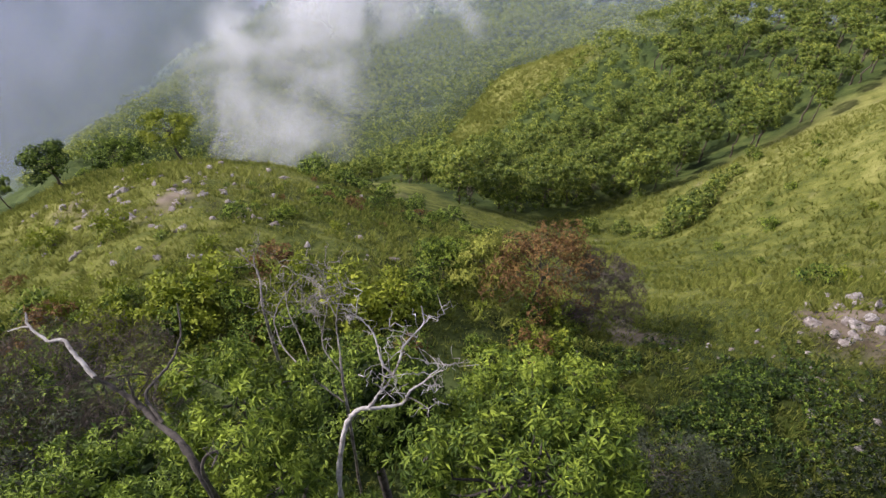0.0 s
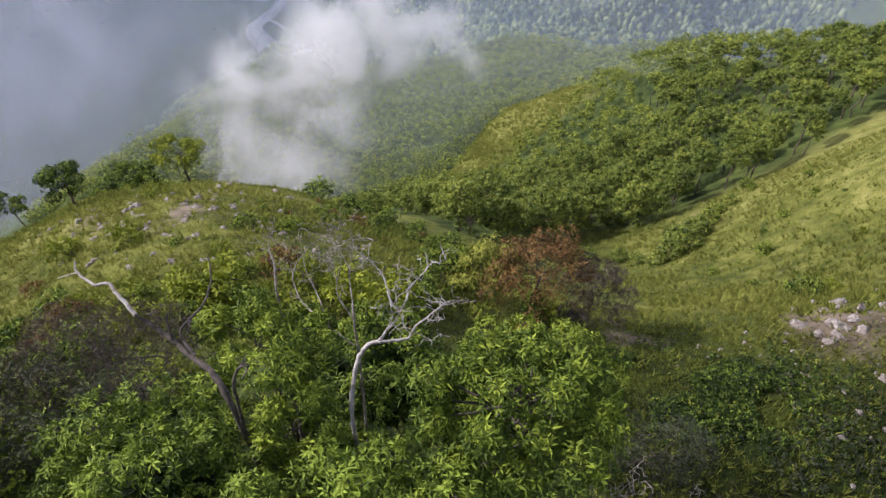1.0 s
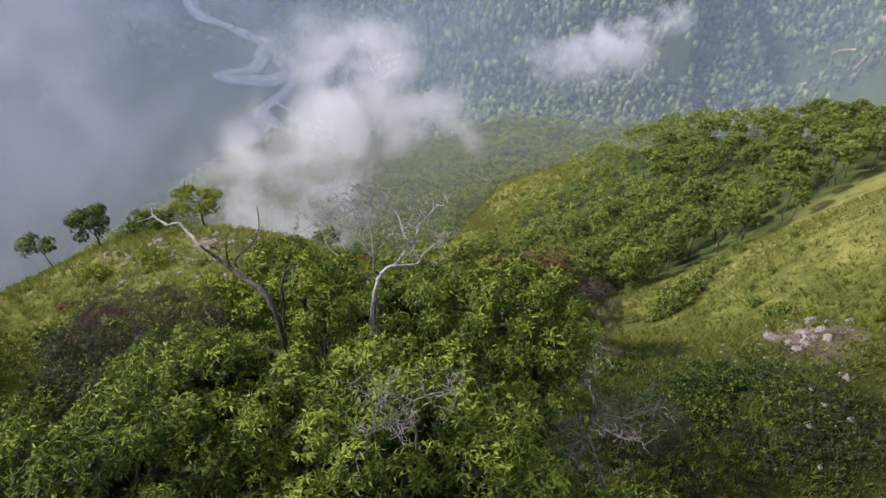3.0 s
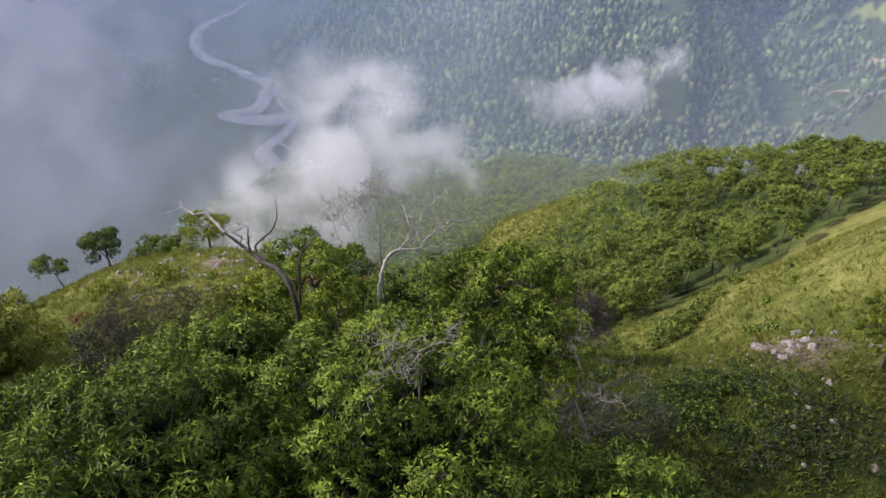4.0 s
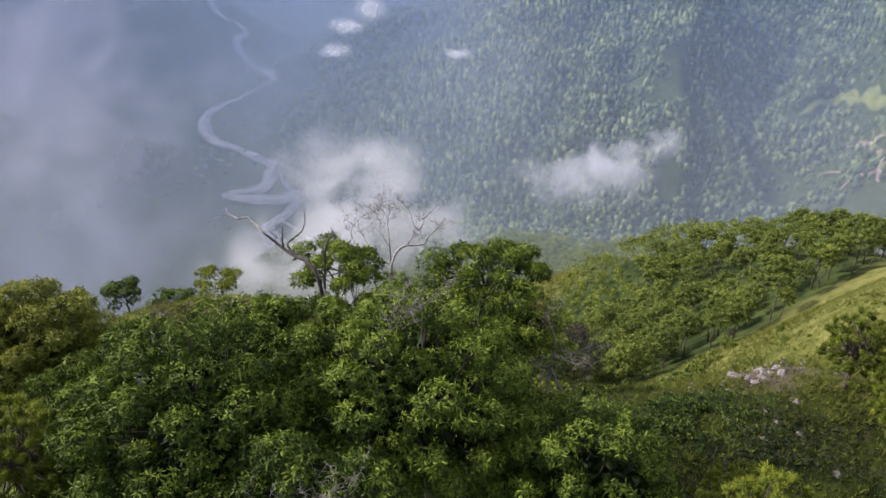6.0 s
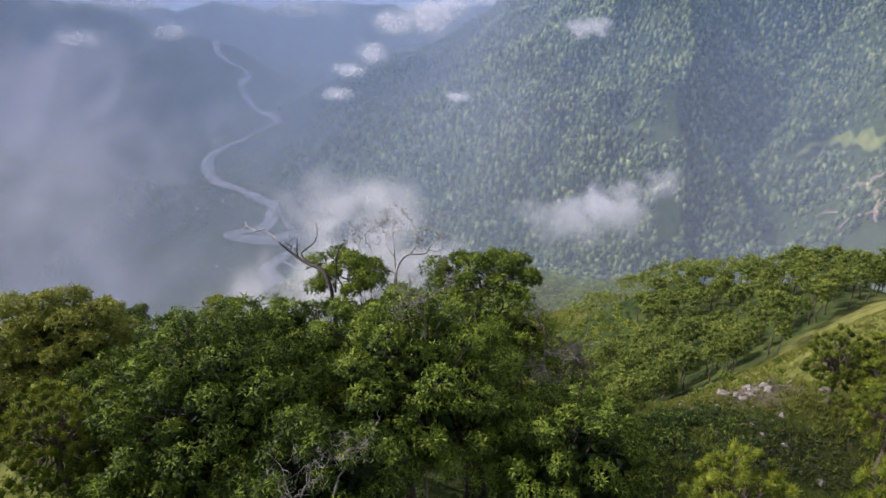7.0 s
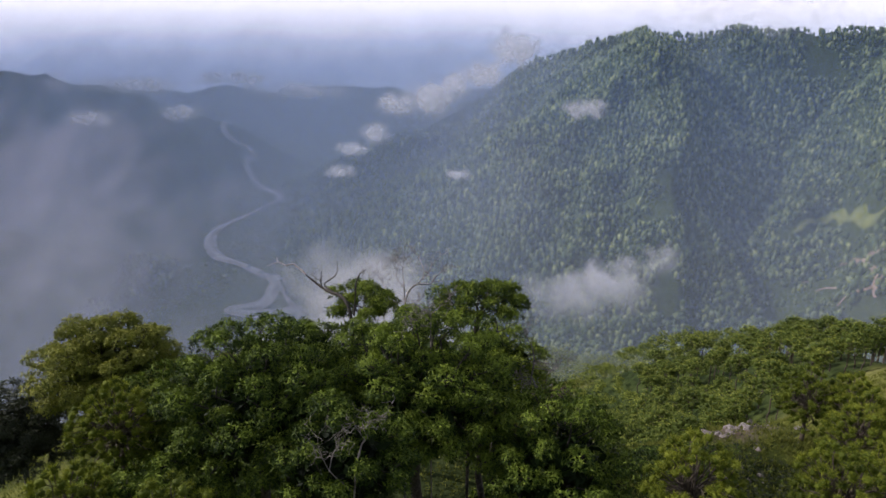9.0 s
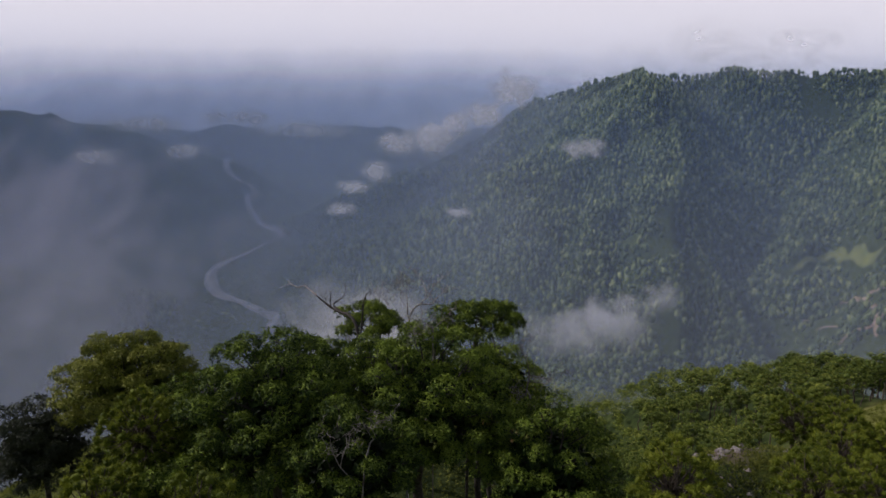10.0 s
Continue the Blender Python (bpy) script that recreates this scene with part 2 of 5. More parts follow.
def near_land(x, y):
    z = -49.2 - 0.459 * soft(y - 25, 10) - 0.201 * soft(y - 100, 30) + 0.165 * soft(y - 250, 30)
    z = z + 0.514 * x * step_to(y - 60, 30) - 0.066 * soft(-x - 50, 15) - 0.529 * soft(x - 130, 40) * step_to(y - 60, 30) + 0.1 * soft(-y, 20)
    z = z - 1.1 * (soft(x - 140, 6) - soft(x - 260, 30)) * step_to(y - 110, 25)
    z = z - 0.38 * (soft(y - 230, 12) - soft(y - 340, 30)) * step_to(x - 88, 12)
    for cx, cy, r, h in SWELLS:
        z = z + h * np.exp(-((x - cx) ** 2 + (y - cy) ** 2) / (2 * r * r))
    lip = np.interp(x, (-80, -40, -5, 4, 18, 34, 57, 90), (175, 190, 207, 242, 274, 300, 300, 310))  # beyond it the spur breaks off
    return z - 1.3 * soft(y - lip, 5)


def back_land(x, y):
    """The wooded flank beyond the spur, its crest, and the shoulder across the gorge."""
    lip = np.interp(x, (-250, -85, 13, 82, 131, 169, 202, 260), (1200, 1046, 889, 748, 644, 575, 545, 480))
    z = -356 + 0.36 * x - 0.4 * (y - 530) - 0.9 * soft(y - lip, 8) - 1.8 * soft(x - 205, 8) + 7 * rough(x, y, 60, 3) + 16 * rough(x + 40, y, 190, 2)
    wx, wy = x + 14 * rough(x, y, 80, 3), y + 14 * rough(x + 500, y, 80, 3)
    top = np.full(np.shape(x), -900.0)
    for (x0, y0, z0), (x1, y1, z1) in zip(SHOULDER, SHOULDER[1:]):
        dx, dy = x1 - x0, y1 - y0
        u = np.clip(((wx - x0) * dx + (wy - y0) * dy) / (dx * dx + dy * dy), 0, 1)
        ox, oy = wx - x0 - u * dx, wy - y0 - u * dy
        top = np.maximum(top, z0 + u * (z1 - z0) - np.where(ox > 0, 0.36, 0.7) * np.hypot(ox, oy))
    return np.maximum(z, top) + 10 * np.log1p(np.exp(-np.abs(z - top) / 10))


def far_land(x, y):
    wx, wy = x + 40 * rough(x, y, 300, 4), y + 40 * rough(x + 900, y, 300, 4)
    top = np.full(np.shape(x), FLOOR - 30.0)
    for left, right, crest in CRESTS:
        for (x0, y0, z0), (x1, y1, z1) in zip(crest, crest[1:]):
            dx, dy = x1 - x0, y1 - y0
            u = np.clip(((wx - x0) * dx + (wy - y0) * dy) / (dx * dx + dy * dy), 0, 1)
            ox, oy = wx - x0 - u * dx, wy - y0 - u * dy
            top = np.maximum(top, z0 + u * (z1 - z0) - np.where(dx * oy - dy * ox > 0, left, right) * np.hypot(ox, oy))
    for deep, wide, line in GULLIES:
        for (x0, y0), (x1, y1) in zip(line, line[1:]):
            dx, dy = x1 - x0, y1 - y0
            u = np.clip(((wx - x0) * dx + (wy - y0) * dy) / (dx * dx + dy * dy), 0, 1)
            d = np.hypot(wx - x0 - u * dx, wy - y0 - u * dy)
            top = np.minimum(top, top - deep * np.exp(-(d / wide) ** 2) * 0.6)
    rise = np.clip((top - FLOOR) / 120, 0, 1)
    return np.maximum(top, FLOOR) + rise * (30 * rough(x, y, 200, 5) - 50 * np.abs(rough(x + 300, y, 300, 3)) + 12)


def height(x, y):
    x, y = np.asarray(x, float), np.asarray(y, float)
    near, far = near_land(x, y), far_land(x, y)
    away = np.hypot(x, y + 30)
    near = near + 0.25 * rough(x, y, 3.2, 3) + 0.9 * rough(x, y, 14, 3) * np.clip(away / 40, 0, 1) + np.clip((away - 150) / 250, 0, 1) * 9 * rough(x, y, 70, 3)
    back = back_land(x, y)
    near = np.maximum(near, back) + 5 * np.log1p(np.exp(-np.abs(near - back) / 5))
    return np.maximum(near, far) + 12 * np.log1p(np.exp(-np.abs(near - far) / 12))


# ---- mesh tools ----
class Soup:
    """Vertices and faces gathered into one mesh."""

    def __init__(self):
        self.v, self.f, self.n, self.young = [], [], 0, []

    def add(self, verts, faces):
        self.v.append(np.asarray(verts, float).reshape(-1, 3))
        self.f.append(np.asarray(faces, int) + self.n)
        self.n += len(self.v[-1])

    def mesh(self, name, material, smooth=False):
        me = bpy.data.meshes.new(name)
        v = np.concatenate(self.v)
        loops = np.concatenate([f.ravel() for f in self.f])
        sizes = np.concatenate([np.full(len(f), f.shape[1]) for f in self.f])
        me.vertices.add(len(v))
        me.vertices.foreach_set("co", v.ravel())
        me.loops.add(len(loops))
        me.loops.foreach_set("vertex_index", loops)
        me.polygons.add(len(sizes))
        me.polygons.foreach_set("loop_start", np.concatenate([[0], np.cumsum(sizes)[:-1]]))
        me.update(calc_edges=True)
        if self.young:
            me.attributes.new("young", "FLOAT", "POINT").data.foreach_set("value", np.concatenate(self.young).astype(np.float32))
        me.materials.append(material)
        if smooth:
            me.shade_smooth()
        return me


def unit(v):
    return v / np.maximum(np.linalg.norm(v, axis=-1, keepdims=True), 1e-9)


def tube(soup, line, radii, sides=6):
    """A tapering limb along a line of points."""
    line, radii = np.asarray(line, float), np.asarray(radii, float)
    along = unit(np.gradient(line, axis=0))
    side = unit(np.cross(along, (0.31, 0.77, 0.55)))
    other = np.cross(along, side)
    a = np.arange(sides) * 2 * np.pi / sides
    ring = side[:, None] * np.cos(a)[None, :, None] + other[:, None] * np.sin(a)[None, :, None]
    v = line[:, None] + ring * radii[:, None, None]
    n = len(line)
    i = np.arange(n - 1)[:, None] * sides
    k, k2 = np.arange(sides), (np.arange(sides) + 1) % sides
    soup.add(v, np.stack([i + k, i + k2, i + sides + k2, i + sides + k], -1).reshape(-1, 4))


def bent(rng, a, b, n=6, wander=0.08, lift=0.0):
    """A crooked line from a to b."""
    a, b = np.asarray(a, float), np.asarray(b, float)
    u = np.linspace(0, 1, n)[:, None]
    length = np.linalg.norm(b - a)
    j = rng.randn(n, 3) * wander * length * np.sin(np.pi * u)
    return a + (b - a) * u + j + np.array((0, 0, lift * length)) * np.sin(np.pi * u)


def sprays(soup, rng, places, ways, count, length, width, droop=0.35, spread=1.0):
    """Rosettes of folded leaves: count blades round each place, opening along its way."""
    n = len(places)
    p, w = np.repeat(places, count, 0), np.repeat(unit(ways), count, 0)
    w = unit(w + 0.38 * rng.randn(n * count, 3))
    d = unit(unit(np.cross(w, rng.randn(n * count, 3))) * spread + 0.4 * w)
    d[:, 2] -= droop * rng.rand(n * count)
    d = unit(d)
    s = unit(np.cross(d, w))
    up = np.cross(s, d)
    ln = (length * (0.65 + 0.7 * rng.rand(n * count)))[:, None]
    wd = (width * (0.7 + 0.6 * rng.rand(n * count)))[:, None]
    base = p + d * ln * 0.12
    left, right = base + d * ln * 0.45 + s * wd * 0.5 + up * wd * 0.18, base + d * ln * 0.45 - s * wd * 0.5 + up * wd * 0.18
    tip = base + d * ln - up * ln * 0.12
    v = np.stack([base, left, tip, right], 1).reshape(-1, 3)
    i = np.arange(n * count)[:, None] * 4
    soup.add(v, np.concatenate([i + (0, 2, 1), i + (0, 3, 2)], 1).reshape(-1, 3))


def needles(soup, rng, places, ways, count, length, width, brush=False):
    """Pompoms of thin needles round each place."""
    n = len(places)
    p, w = np.repeat(places, count, 0), np.repeat(unit(ways), count, 0)
    d = unit(unit(rng.randn(n * count, 3)) + 0.55 * w)
    s = unit(np.cross(d, rng.randn(n * count, 3))) * (width * 0.5)
    ln = (length * (0.7 + 0.5 * rng.rand(n * count)))[:, None]
    v = np.stack([p, p + d * ln - s, p + d * ln + s] if brush else [p - s, p + s, p + d * ln], 1).reshape(-1, 3)
    soup.add(v, np.arange(n * count * 3).reshape(-1, 3))


def shell(rng, n, low=-0.35):
    """Directions over the upper part of a ball."""
    d = unit(rng.randn(n * 5 + 20, 3))
    d = d[d[:, 2] > low][:n]
    return d


def part(name, me, parent, label=""):
    ob = new(name, me)
    ob.parent = parent
    if label:
        ob["label"] = label
    return ob


def lobes_in(rng, radii, n, size, low=-0.3, apart=0.75):
    """Centres of the leafy masses that make up a crown, spread over its upper shell."""
    out = []
    tries = 0
    while len(out) < n and tries < 4000:
        tries += 1
        d = shell(rng, 4, low)[0] * (0.55 + 0.4 * rng.rand())
        c = d * np.asarray(radii)
        if all(np.linalg.norm(c - o) > size * apart for o in out):
            out.append(c)
    return np.array(out)


def plant(name, label, category, leaf, bark, seed, radii, top, lobes=24, lobe=1.2, per=55, blade=(0.18, 0.042), count=8, trunk=0.2, stems=1,
          kind="leaf", low=-0.3, lean=(0, 0), twigs=5, droop=0.35, spread=1.0, fork=0.45, flat=0.75, hang=-0.4, apart=0.75, slim=False, core=0, group=""):
    """A tree or shrub of its own at the origin: trunk, limbs and crown. top: height of the crown's top; radii: of the crown."""
    rng = np.random.RandomState(seed)
    thing = new(name)
    tagged(thing, label, category, group)
    centre = np.array((lean[0], lean[1], top - radii[2]))
    at = lobes_in(rng, radii, lobes, lobe, low, apart) + centre
    roots = [np.array((0.0, 0.0, -0.6))] if stems == 1 else [np.array((*(rng.randn(2) * radii[0] * 0.12), -0.4)) for _ in range(stems)]
    split = np.array((lean[0] * 0.5, lean[1] * 0.5, max(0.25, (top - 2 * radii[2]) + fork * radii[2])))
    wood = Soup()
    ends = []
    for r in roots:
        e = split + (rng.randn(3) * 0.25 * radii[0] * (stems > 1)) * (1, 1, 0.4)
        tube(wood, bent(rng, r, e, 7, 0.01 if kind == "pompom" else 0.035), np.linspace(trunk, trunk * 0.62, 7) / math.sqrt(stems), 5 if slim else 8)
        ends.append(e)
    part("trunk", wood.mesh("trunk", bark, True), thing)
    crown, order = Soup(), rng.permutation(len(at))
    bunches = max(1, min(5, len(at) // 4))
    for k in range(bunches):
        limb = Soup()
        mine = at[order[k::bunches]]
        hub = mine.mean(0) * 0.6 + ends[k % len(ends)] * 0.4
        tube(limb, bent(rng, ends[k % len(ends)], hub, 5, 0.06), np.linspace(trunk * 0.42, trunk * 0.22, 5), 4 if slim else 6)
        for c in mine:
            tube(limb, bent(rng, hub, c, 3 if slim else 5, 0.08, 0.05), np.linspace(trunk * 0.2, trunk * 0.07, 3 if slim else 5), 3 if slim else 5)
            for d in shell(rng, twigs, -0.2):
                tube(limb, bent(rng, c, c + d * lobe * (0.8, 0.8, 0.6), 4, 0.1), np.linspace(trunk * 0.06, 0.006, 4), 3)
        part("limb", limb.mesh("limb", bark, True), thing)
    for c in at:
        r = lobe * (0.75 + 0.5 * rng.rand())
        if kind == "clump":  # a heart painted dark for the shade inside, with leaves all over it
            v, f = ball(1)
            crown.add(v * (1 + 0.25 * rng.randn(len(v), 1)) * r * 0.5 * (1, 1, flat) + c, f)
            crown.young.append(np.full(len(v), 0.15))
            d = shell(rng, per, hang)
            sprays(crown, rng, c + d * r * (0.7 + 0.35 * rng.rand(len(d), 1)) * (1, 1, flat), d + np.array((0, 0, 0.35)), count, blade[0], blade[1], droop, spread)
            # upward leaves painted lighter, as if lit from above
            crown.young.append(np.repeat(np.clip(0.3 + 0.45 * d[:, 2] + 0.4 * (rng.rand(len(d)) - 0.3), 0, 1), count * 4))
            continue
        if kind == "pompom":  # needles standing out all round a twig's end
            v, f = ball(2)
            crown.add(v * (1 + 0.2 * rng.randn(len(v), 1)) * blade[0] * 0.5 + c, f)
            # core ball painted darker than the upper needles, for inner shade
            crown.young.append(np.full(len(v), 0.3))
            hub = c + 0.03 * rng.randn(per, 3)
            needles(crown, rng, hub, np.tile((0.0, 0.0, 0.5), (per, 1)), count, blade[0] * (0.85 + 0.3 * rng.rand()), blade[1])
            # needles painted lighter toward the crown's top, as daylight falls there
            high = 0.25 + 0.6 * np.clip((c[2] - centre[2]) / radii[2] + 0.5, 0, 1) * (0.5 + 0.5 * rng.rand())
            crown.young.append(np.clip(np.repeat(high + 0.25 * rng.randn(per * count), 3), 0, 1))
            continue
        d = shell(rng, per, hang)
        p = c + d * (r * (0.62 + 0.42 * rng.rand(len(d), 1))) * (1, 1, flat)
        way = d + np.array((0, 0, 0.35))
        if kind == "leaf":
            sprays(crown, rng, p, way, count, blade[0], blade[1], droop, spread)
            # top of each leafy mass painted lit, its underside painted shaded
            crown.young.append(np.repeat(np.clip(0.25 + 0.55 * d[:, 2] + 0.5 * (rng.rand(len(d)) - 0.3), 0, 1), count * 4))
        else:
            needles(crown, rng, p, way, count, blade[0], blade[1])
            # same painted top light for needles
            crown.young.append(np.repeat(np.clip(0.3 + 0.5 * d[:, 2] + 0.4 * (rng.rand(len(d)) - 0.3), 0, 1), count * 3))
    if core:  # large leaves added deep in the crown, painted darkest as its inner shade
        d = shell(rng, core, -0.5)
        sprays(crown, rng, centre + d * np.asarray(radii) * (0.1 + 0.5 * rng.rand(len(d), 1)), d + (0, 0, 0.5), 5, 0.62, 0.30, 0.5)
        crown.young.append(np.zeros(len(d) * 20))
    if per:
        part("crown", crown.mesh("crown", leaf), thing)
    return thing


def place(thing, x, y, turn=0.0, size=1.0, sink=0.0, z=None):
    """Stand a thing on the ground."""
    z = float(height(x, y)) if z is None else z
    thing.location, thing.rotation_euler, thing.scale = (x, y, z - sink), (0, 0, turn), (size, size, size)
    return thing


def again(thing, x, y, turn=0.0, size=1.0, sink=0.0):
    ob = copy_thing(thing, pose(0, 0, 0))
    return place(ob, x, y, turn, size, sink)


# ---- ground, valley and mountains ----
def beside(x, y, line):
    """Distance from a line on the plan."""
    d = np.full(np.shape(x), 1e9)
    for (x0, y0), (x1, y1) in zip(line, line[1:]):
        u = np.clip(((x - x0) * (x1 - x0) + (y - y0) * (y1 - y0)) / ((x1 - x0) ** 2 + (y1 - y0) ** 2), 0, 1)
        d = np.minimum(d, np.hypot(x - x0 - u * (x1 - x0), y - y0 - u * (y1 - y0)))
    return d


def knoll(x, y):
    """Below 1 on the meadow along the spur's lip."""
    d = beside(x, y, [(-3, 205), (8, 232), (24, 252), (44, 276), (50, 288)])
    return d / np.interp(y, (200, 225, 262, 300), (11, 20, 25, 20))


def woodland(x, y):
    """1 under forest and scrub, 0 on open grass."""
    edge = 86 + 0.50 * np.maximum(x, -40) + np.minimum(5 * soft(2 - x, 3), 95) + 9 * np.exp(-((x - 28) / 16) ** 2) + 5 * rough(x, y, 22, 3)
    w = step_to(y - edge, 2.5) * step_to((knoll(x, y) - 1) * 20 + 6 * rough(x, y, 20, 3), 2.5)
    thicket = np.exp(-(np.maximum(np.abs(x + 7) - 13, 0) / 3) ** 2 - (np.maximum(np.abs(y - 2) - 14, 0) / 3) ** 2)
    w = np.maximum(w, thicket * step_to(thicket + 0.5 * rough(x, y, 5, 3) - 0.5, 0.08))
    away = np.hypot(x, y)
    flat = step_to(height(x, y) * -1 - 636, 3.0) * step_to(away - 500, 50)
    return np.clip(w * (1 - 0.55 * flat * step_to(rough(x, y, 90, 4), 0.1)), 0, 1)


def dryness(x, y):
    """0 lush, 1 straw."""
    d = 0.44 + 0.38 * step_to(x - 66 + 0.15 * y - 12, 9) + 0.12 * (knoll(x, y) < 1.15) + 0.10 * step_to(y - 30, 5) * (x < -8)
    return np.clip(d - 0.46 * np.exp(-(((x - 14) / 16) ** 2 + ((y - 13) / 15) ** 2)) - 0.3 * np.exp(-(((x + 5) / 9) ** 2 + ((y - 52) / 18) ** 2)), 0, 1)


def bareness(x, y):
    """1 on stony soil, at the outcrop, the ledge and the hill's crest."""
    b = 1.3 * np.exp(-(((x - 25.5) / 4.6) ** 2 + ((y - 24.2) / 3.4) ** 2)) + 1.1 * np.exp(-((x - 14) / 4) ** 2 - ((y - 24) / 1.1) ** 2) + 0.36 * np.exp(-(((x + 22) / 10) ** 2 + ((y - 38) / 5) ** 2))
    return np.clip(2.2 * (b + 0.9 * rough(x, y, 3, 4) - 0.45), 0, 1)


def build_ground():
    r = np.concatenate([[0.01], np.geomspace(2.5, 4960, 410)])
    a = np.radians(np.concatenate([np.linspace(-46, 46, 280), np.linspace(46, 314, 76)[1:-1]]))
    R, A = np.meshgrid(r, a, indexing="ij")
    x, y = R * np.sin(A), -32 + R * np.cos(A)
    z = height(x, y)
    n, k = R.shape
    i, j = np.meshgrid(np.arange(n - 1), np.arange(k), indexing="ij")
    j2 = (j + 1) % k
    s = Soup()
    s.add(np.stack([x, y, z], -1), np.stack([i * k + j, i * k + j2, (i + 1) * k + j2, (i + 1) * k + j], -1).reshape(-1, 4))
    me = s.mesh("ground", GROUND, True)
    for name, values in (("wood", woodland(x, y)), ("dry", dryness(x, y)), ("bare", bareness(x, y))):
        me.attributes.new(name, "FLOAT", "POINT").data.foreach_set("value", values.ravel().astype(np.float32))
    me.flip_normals()
    tagged(new("ground", me), "grassy ridge falling into a forested mountain valley", "ground", kind="structure")


build_ground()


def ribbon(name, label, category, line, widths, lift, material, kind="structure"):
    """A strip laid over the ground along a line."""
    line = np.array(line, float)
    t, u = np.arange(len(line)), np.linspace(0, len(line) - 1, len(line) * 12)
    k = np.minimum(u.astype(int), len(line) - 2)
    f = (u - k)[:, None]
    p0, p1, p2, p3 = line[np.maximum(k - 1, 0)], line[k], line[k + 1], line[np.minimum(k + 2, len(line) - 1)]
    c = 0.5 * (2 * p1 + (p2 - p0) * f + (2 * p0 - 5 * p1 + 4 * p2 - p3) * f ** 2 + (3 * p1 - p0 - 3 * p2 + p3) * f ** 3)
    d = unit(np.gradient(c, axis=0))
    side = np.stack([-d[:, 1], d[:, 0]], 1)
    w = np.interp(u, t, widths)[:, None] * (1 + 0.35 * rough(c[:, 0], c[:, 1], 60, 3)[:, None])
    rows = np.stack([c + side * w * q for q in (-0.5, -0.25, 0.0, 0.25, 0.5)], 1)
    z = height(rows[..., 0], rows[..., 1]) + lift
    v = np.concatenate([rows, z[..., None]], -1)
    i, j = np.meshgrid(np.arange(len(c) - 1), np.arange(4), indexing="ij")
    s = Soup()
    s.add(v, np.stack([i * 5 + j, i * 5 + j + 1, (i + 1) * 5 + j + 1, (i + 1) * 5 + j], -1).reshape(-1, 4))
    return tagged(new(name, s.mesh(name, material, True)), label, category, kind=kind)


GRAVEL = plain_material("river_gravel", (0.22, 0.21, 0.20), (0.44, 0.42, 0.41), 0.02)
WATER = plain_material("silty_water", (0.28, 0.29, 0.30), (0.38, 0.39, 0.40), 0.01, 0.3)
FIELD = plain_material("field_green", (0.13, 0.17, 0.035), (0.27, 0.29, 0.07), 0.03)
EARTH = plain_material("bare_earth", (0.22, 0.15, 0.10), (0.46, 0.36, 0.27), 0.04)
RIVER = [(-352, 987), (-329, 1067), (-323, 1146), (-376, 1242), (-363, 1292), (-335, 1372), (-420, 1398), (-505, 1425), (-440, 1462), (-427, 1544), (-450, 1605), (-564, 1727), (-659, 1801), (-725, 1930), (-750, 2047), (-738, 2139), (-704, 2222), (-670, 2350), (-637, 2483), (-725, 2619), (-842, 2753), (-830, 2830), (-980, 2934), (-889, 3274)]
ribbon("river_bed", "pale gravel bed of the winding river", "riverbed", RIVER, [46, 44, 40, 34, 30, 42, 58, 46, 52, 44, 34, 30, 36, 40, 34, 30, 18, 10, 26, 34, 30, 26, 28, 20], 5.0, GRAVEL)
ribbon("river", "grey silty river winding along the valley floor", "river", [(x + 9 * math.sin(1.3 * k), y + 6 * math.cos(2.1 * k)) for k, (x, y) in enumerate(RIVER)], [14, 14, 12, 12, 11, 13, 15, 14, 14, 13, 12, 12, 12, 12, 11, 10, 8, 6, 12, 11, 10, 10, 10, 8], 5.6, WATER)
ribbon("river_bed", "narrow side arm of the river round a wooded island", "riverbed", [(-335, 1372), (-372, 1440), (-400, 1500), (-427, 1544)], [10, 14, 13, 12], 5.2, GRAVEL)
ribbon("river_bed", "narrow side arm of the river round a gravel bar", "riverbed", [(-323, 1146), (-300, 1190), (-318, 1250), (-363, 1292)], [10, 12, 11, 9], 5.2, GRAVEL)
for line, w in (([(-305, 1302), (-253, 1250), (-225, 1205), (-215, 1160)], [24, 50, 60, 30]), ([(235, 1072), (270, 1068), (300, 1064), (342, 1066)], [10, 22, 24, 12]), ([(150, 1105), (190, 1098), (230, 1092)], [10, 16, 10]), ([(-420, 1800), (-400, 1900), (-420, 2000)], [40, 90, 40]), ([(-150, 2050), (-90, 2060), (-40, 2050)], [40, 60, 30])):
    ribbon("field", "light green terraced field in the valley", "field", line, w, 4.0, FIELD)
FIELD_LINE = [(809, 1477), (844, 1499), (926, 1580), (974, 1568), (915, 1393), (915, 1336)]
ribbon("field", "yellow-green terrace field along the mountain spur", "field", FIELD_LINE, [5, 13, 17, 18, 18, 18], 6.0, FIELD)
for line, w in (([(694, 1070), (714, 1075), (735, 1060), (759, 1080), (813, 1194), (861, 1298)], [3, 6, 6, 8, 6, 3]), ([(738, 1040), (743, 1055), (779, 1090)], [4, 7, 4]), ([(735, 1292), (749, 1288), (753, 1266)], [4, 8, 4]), ([(845, 1343), (858, 1338), (856, 1307)], [4, 7, 4]), ([(731, 1210), (745, 1195), (742, 1149)], [3, 6, 3]), ([(863, 1318), (842, 1236), (841, 1196)], [3, 7, 6])):
    ribbon("dirt_road", "bare earth track and scar on the far hillside", "dirt road", line, w, 3.5, EARTH)


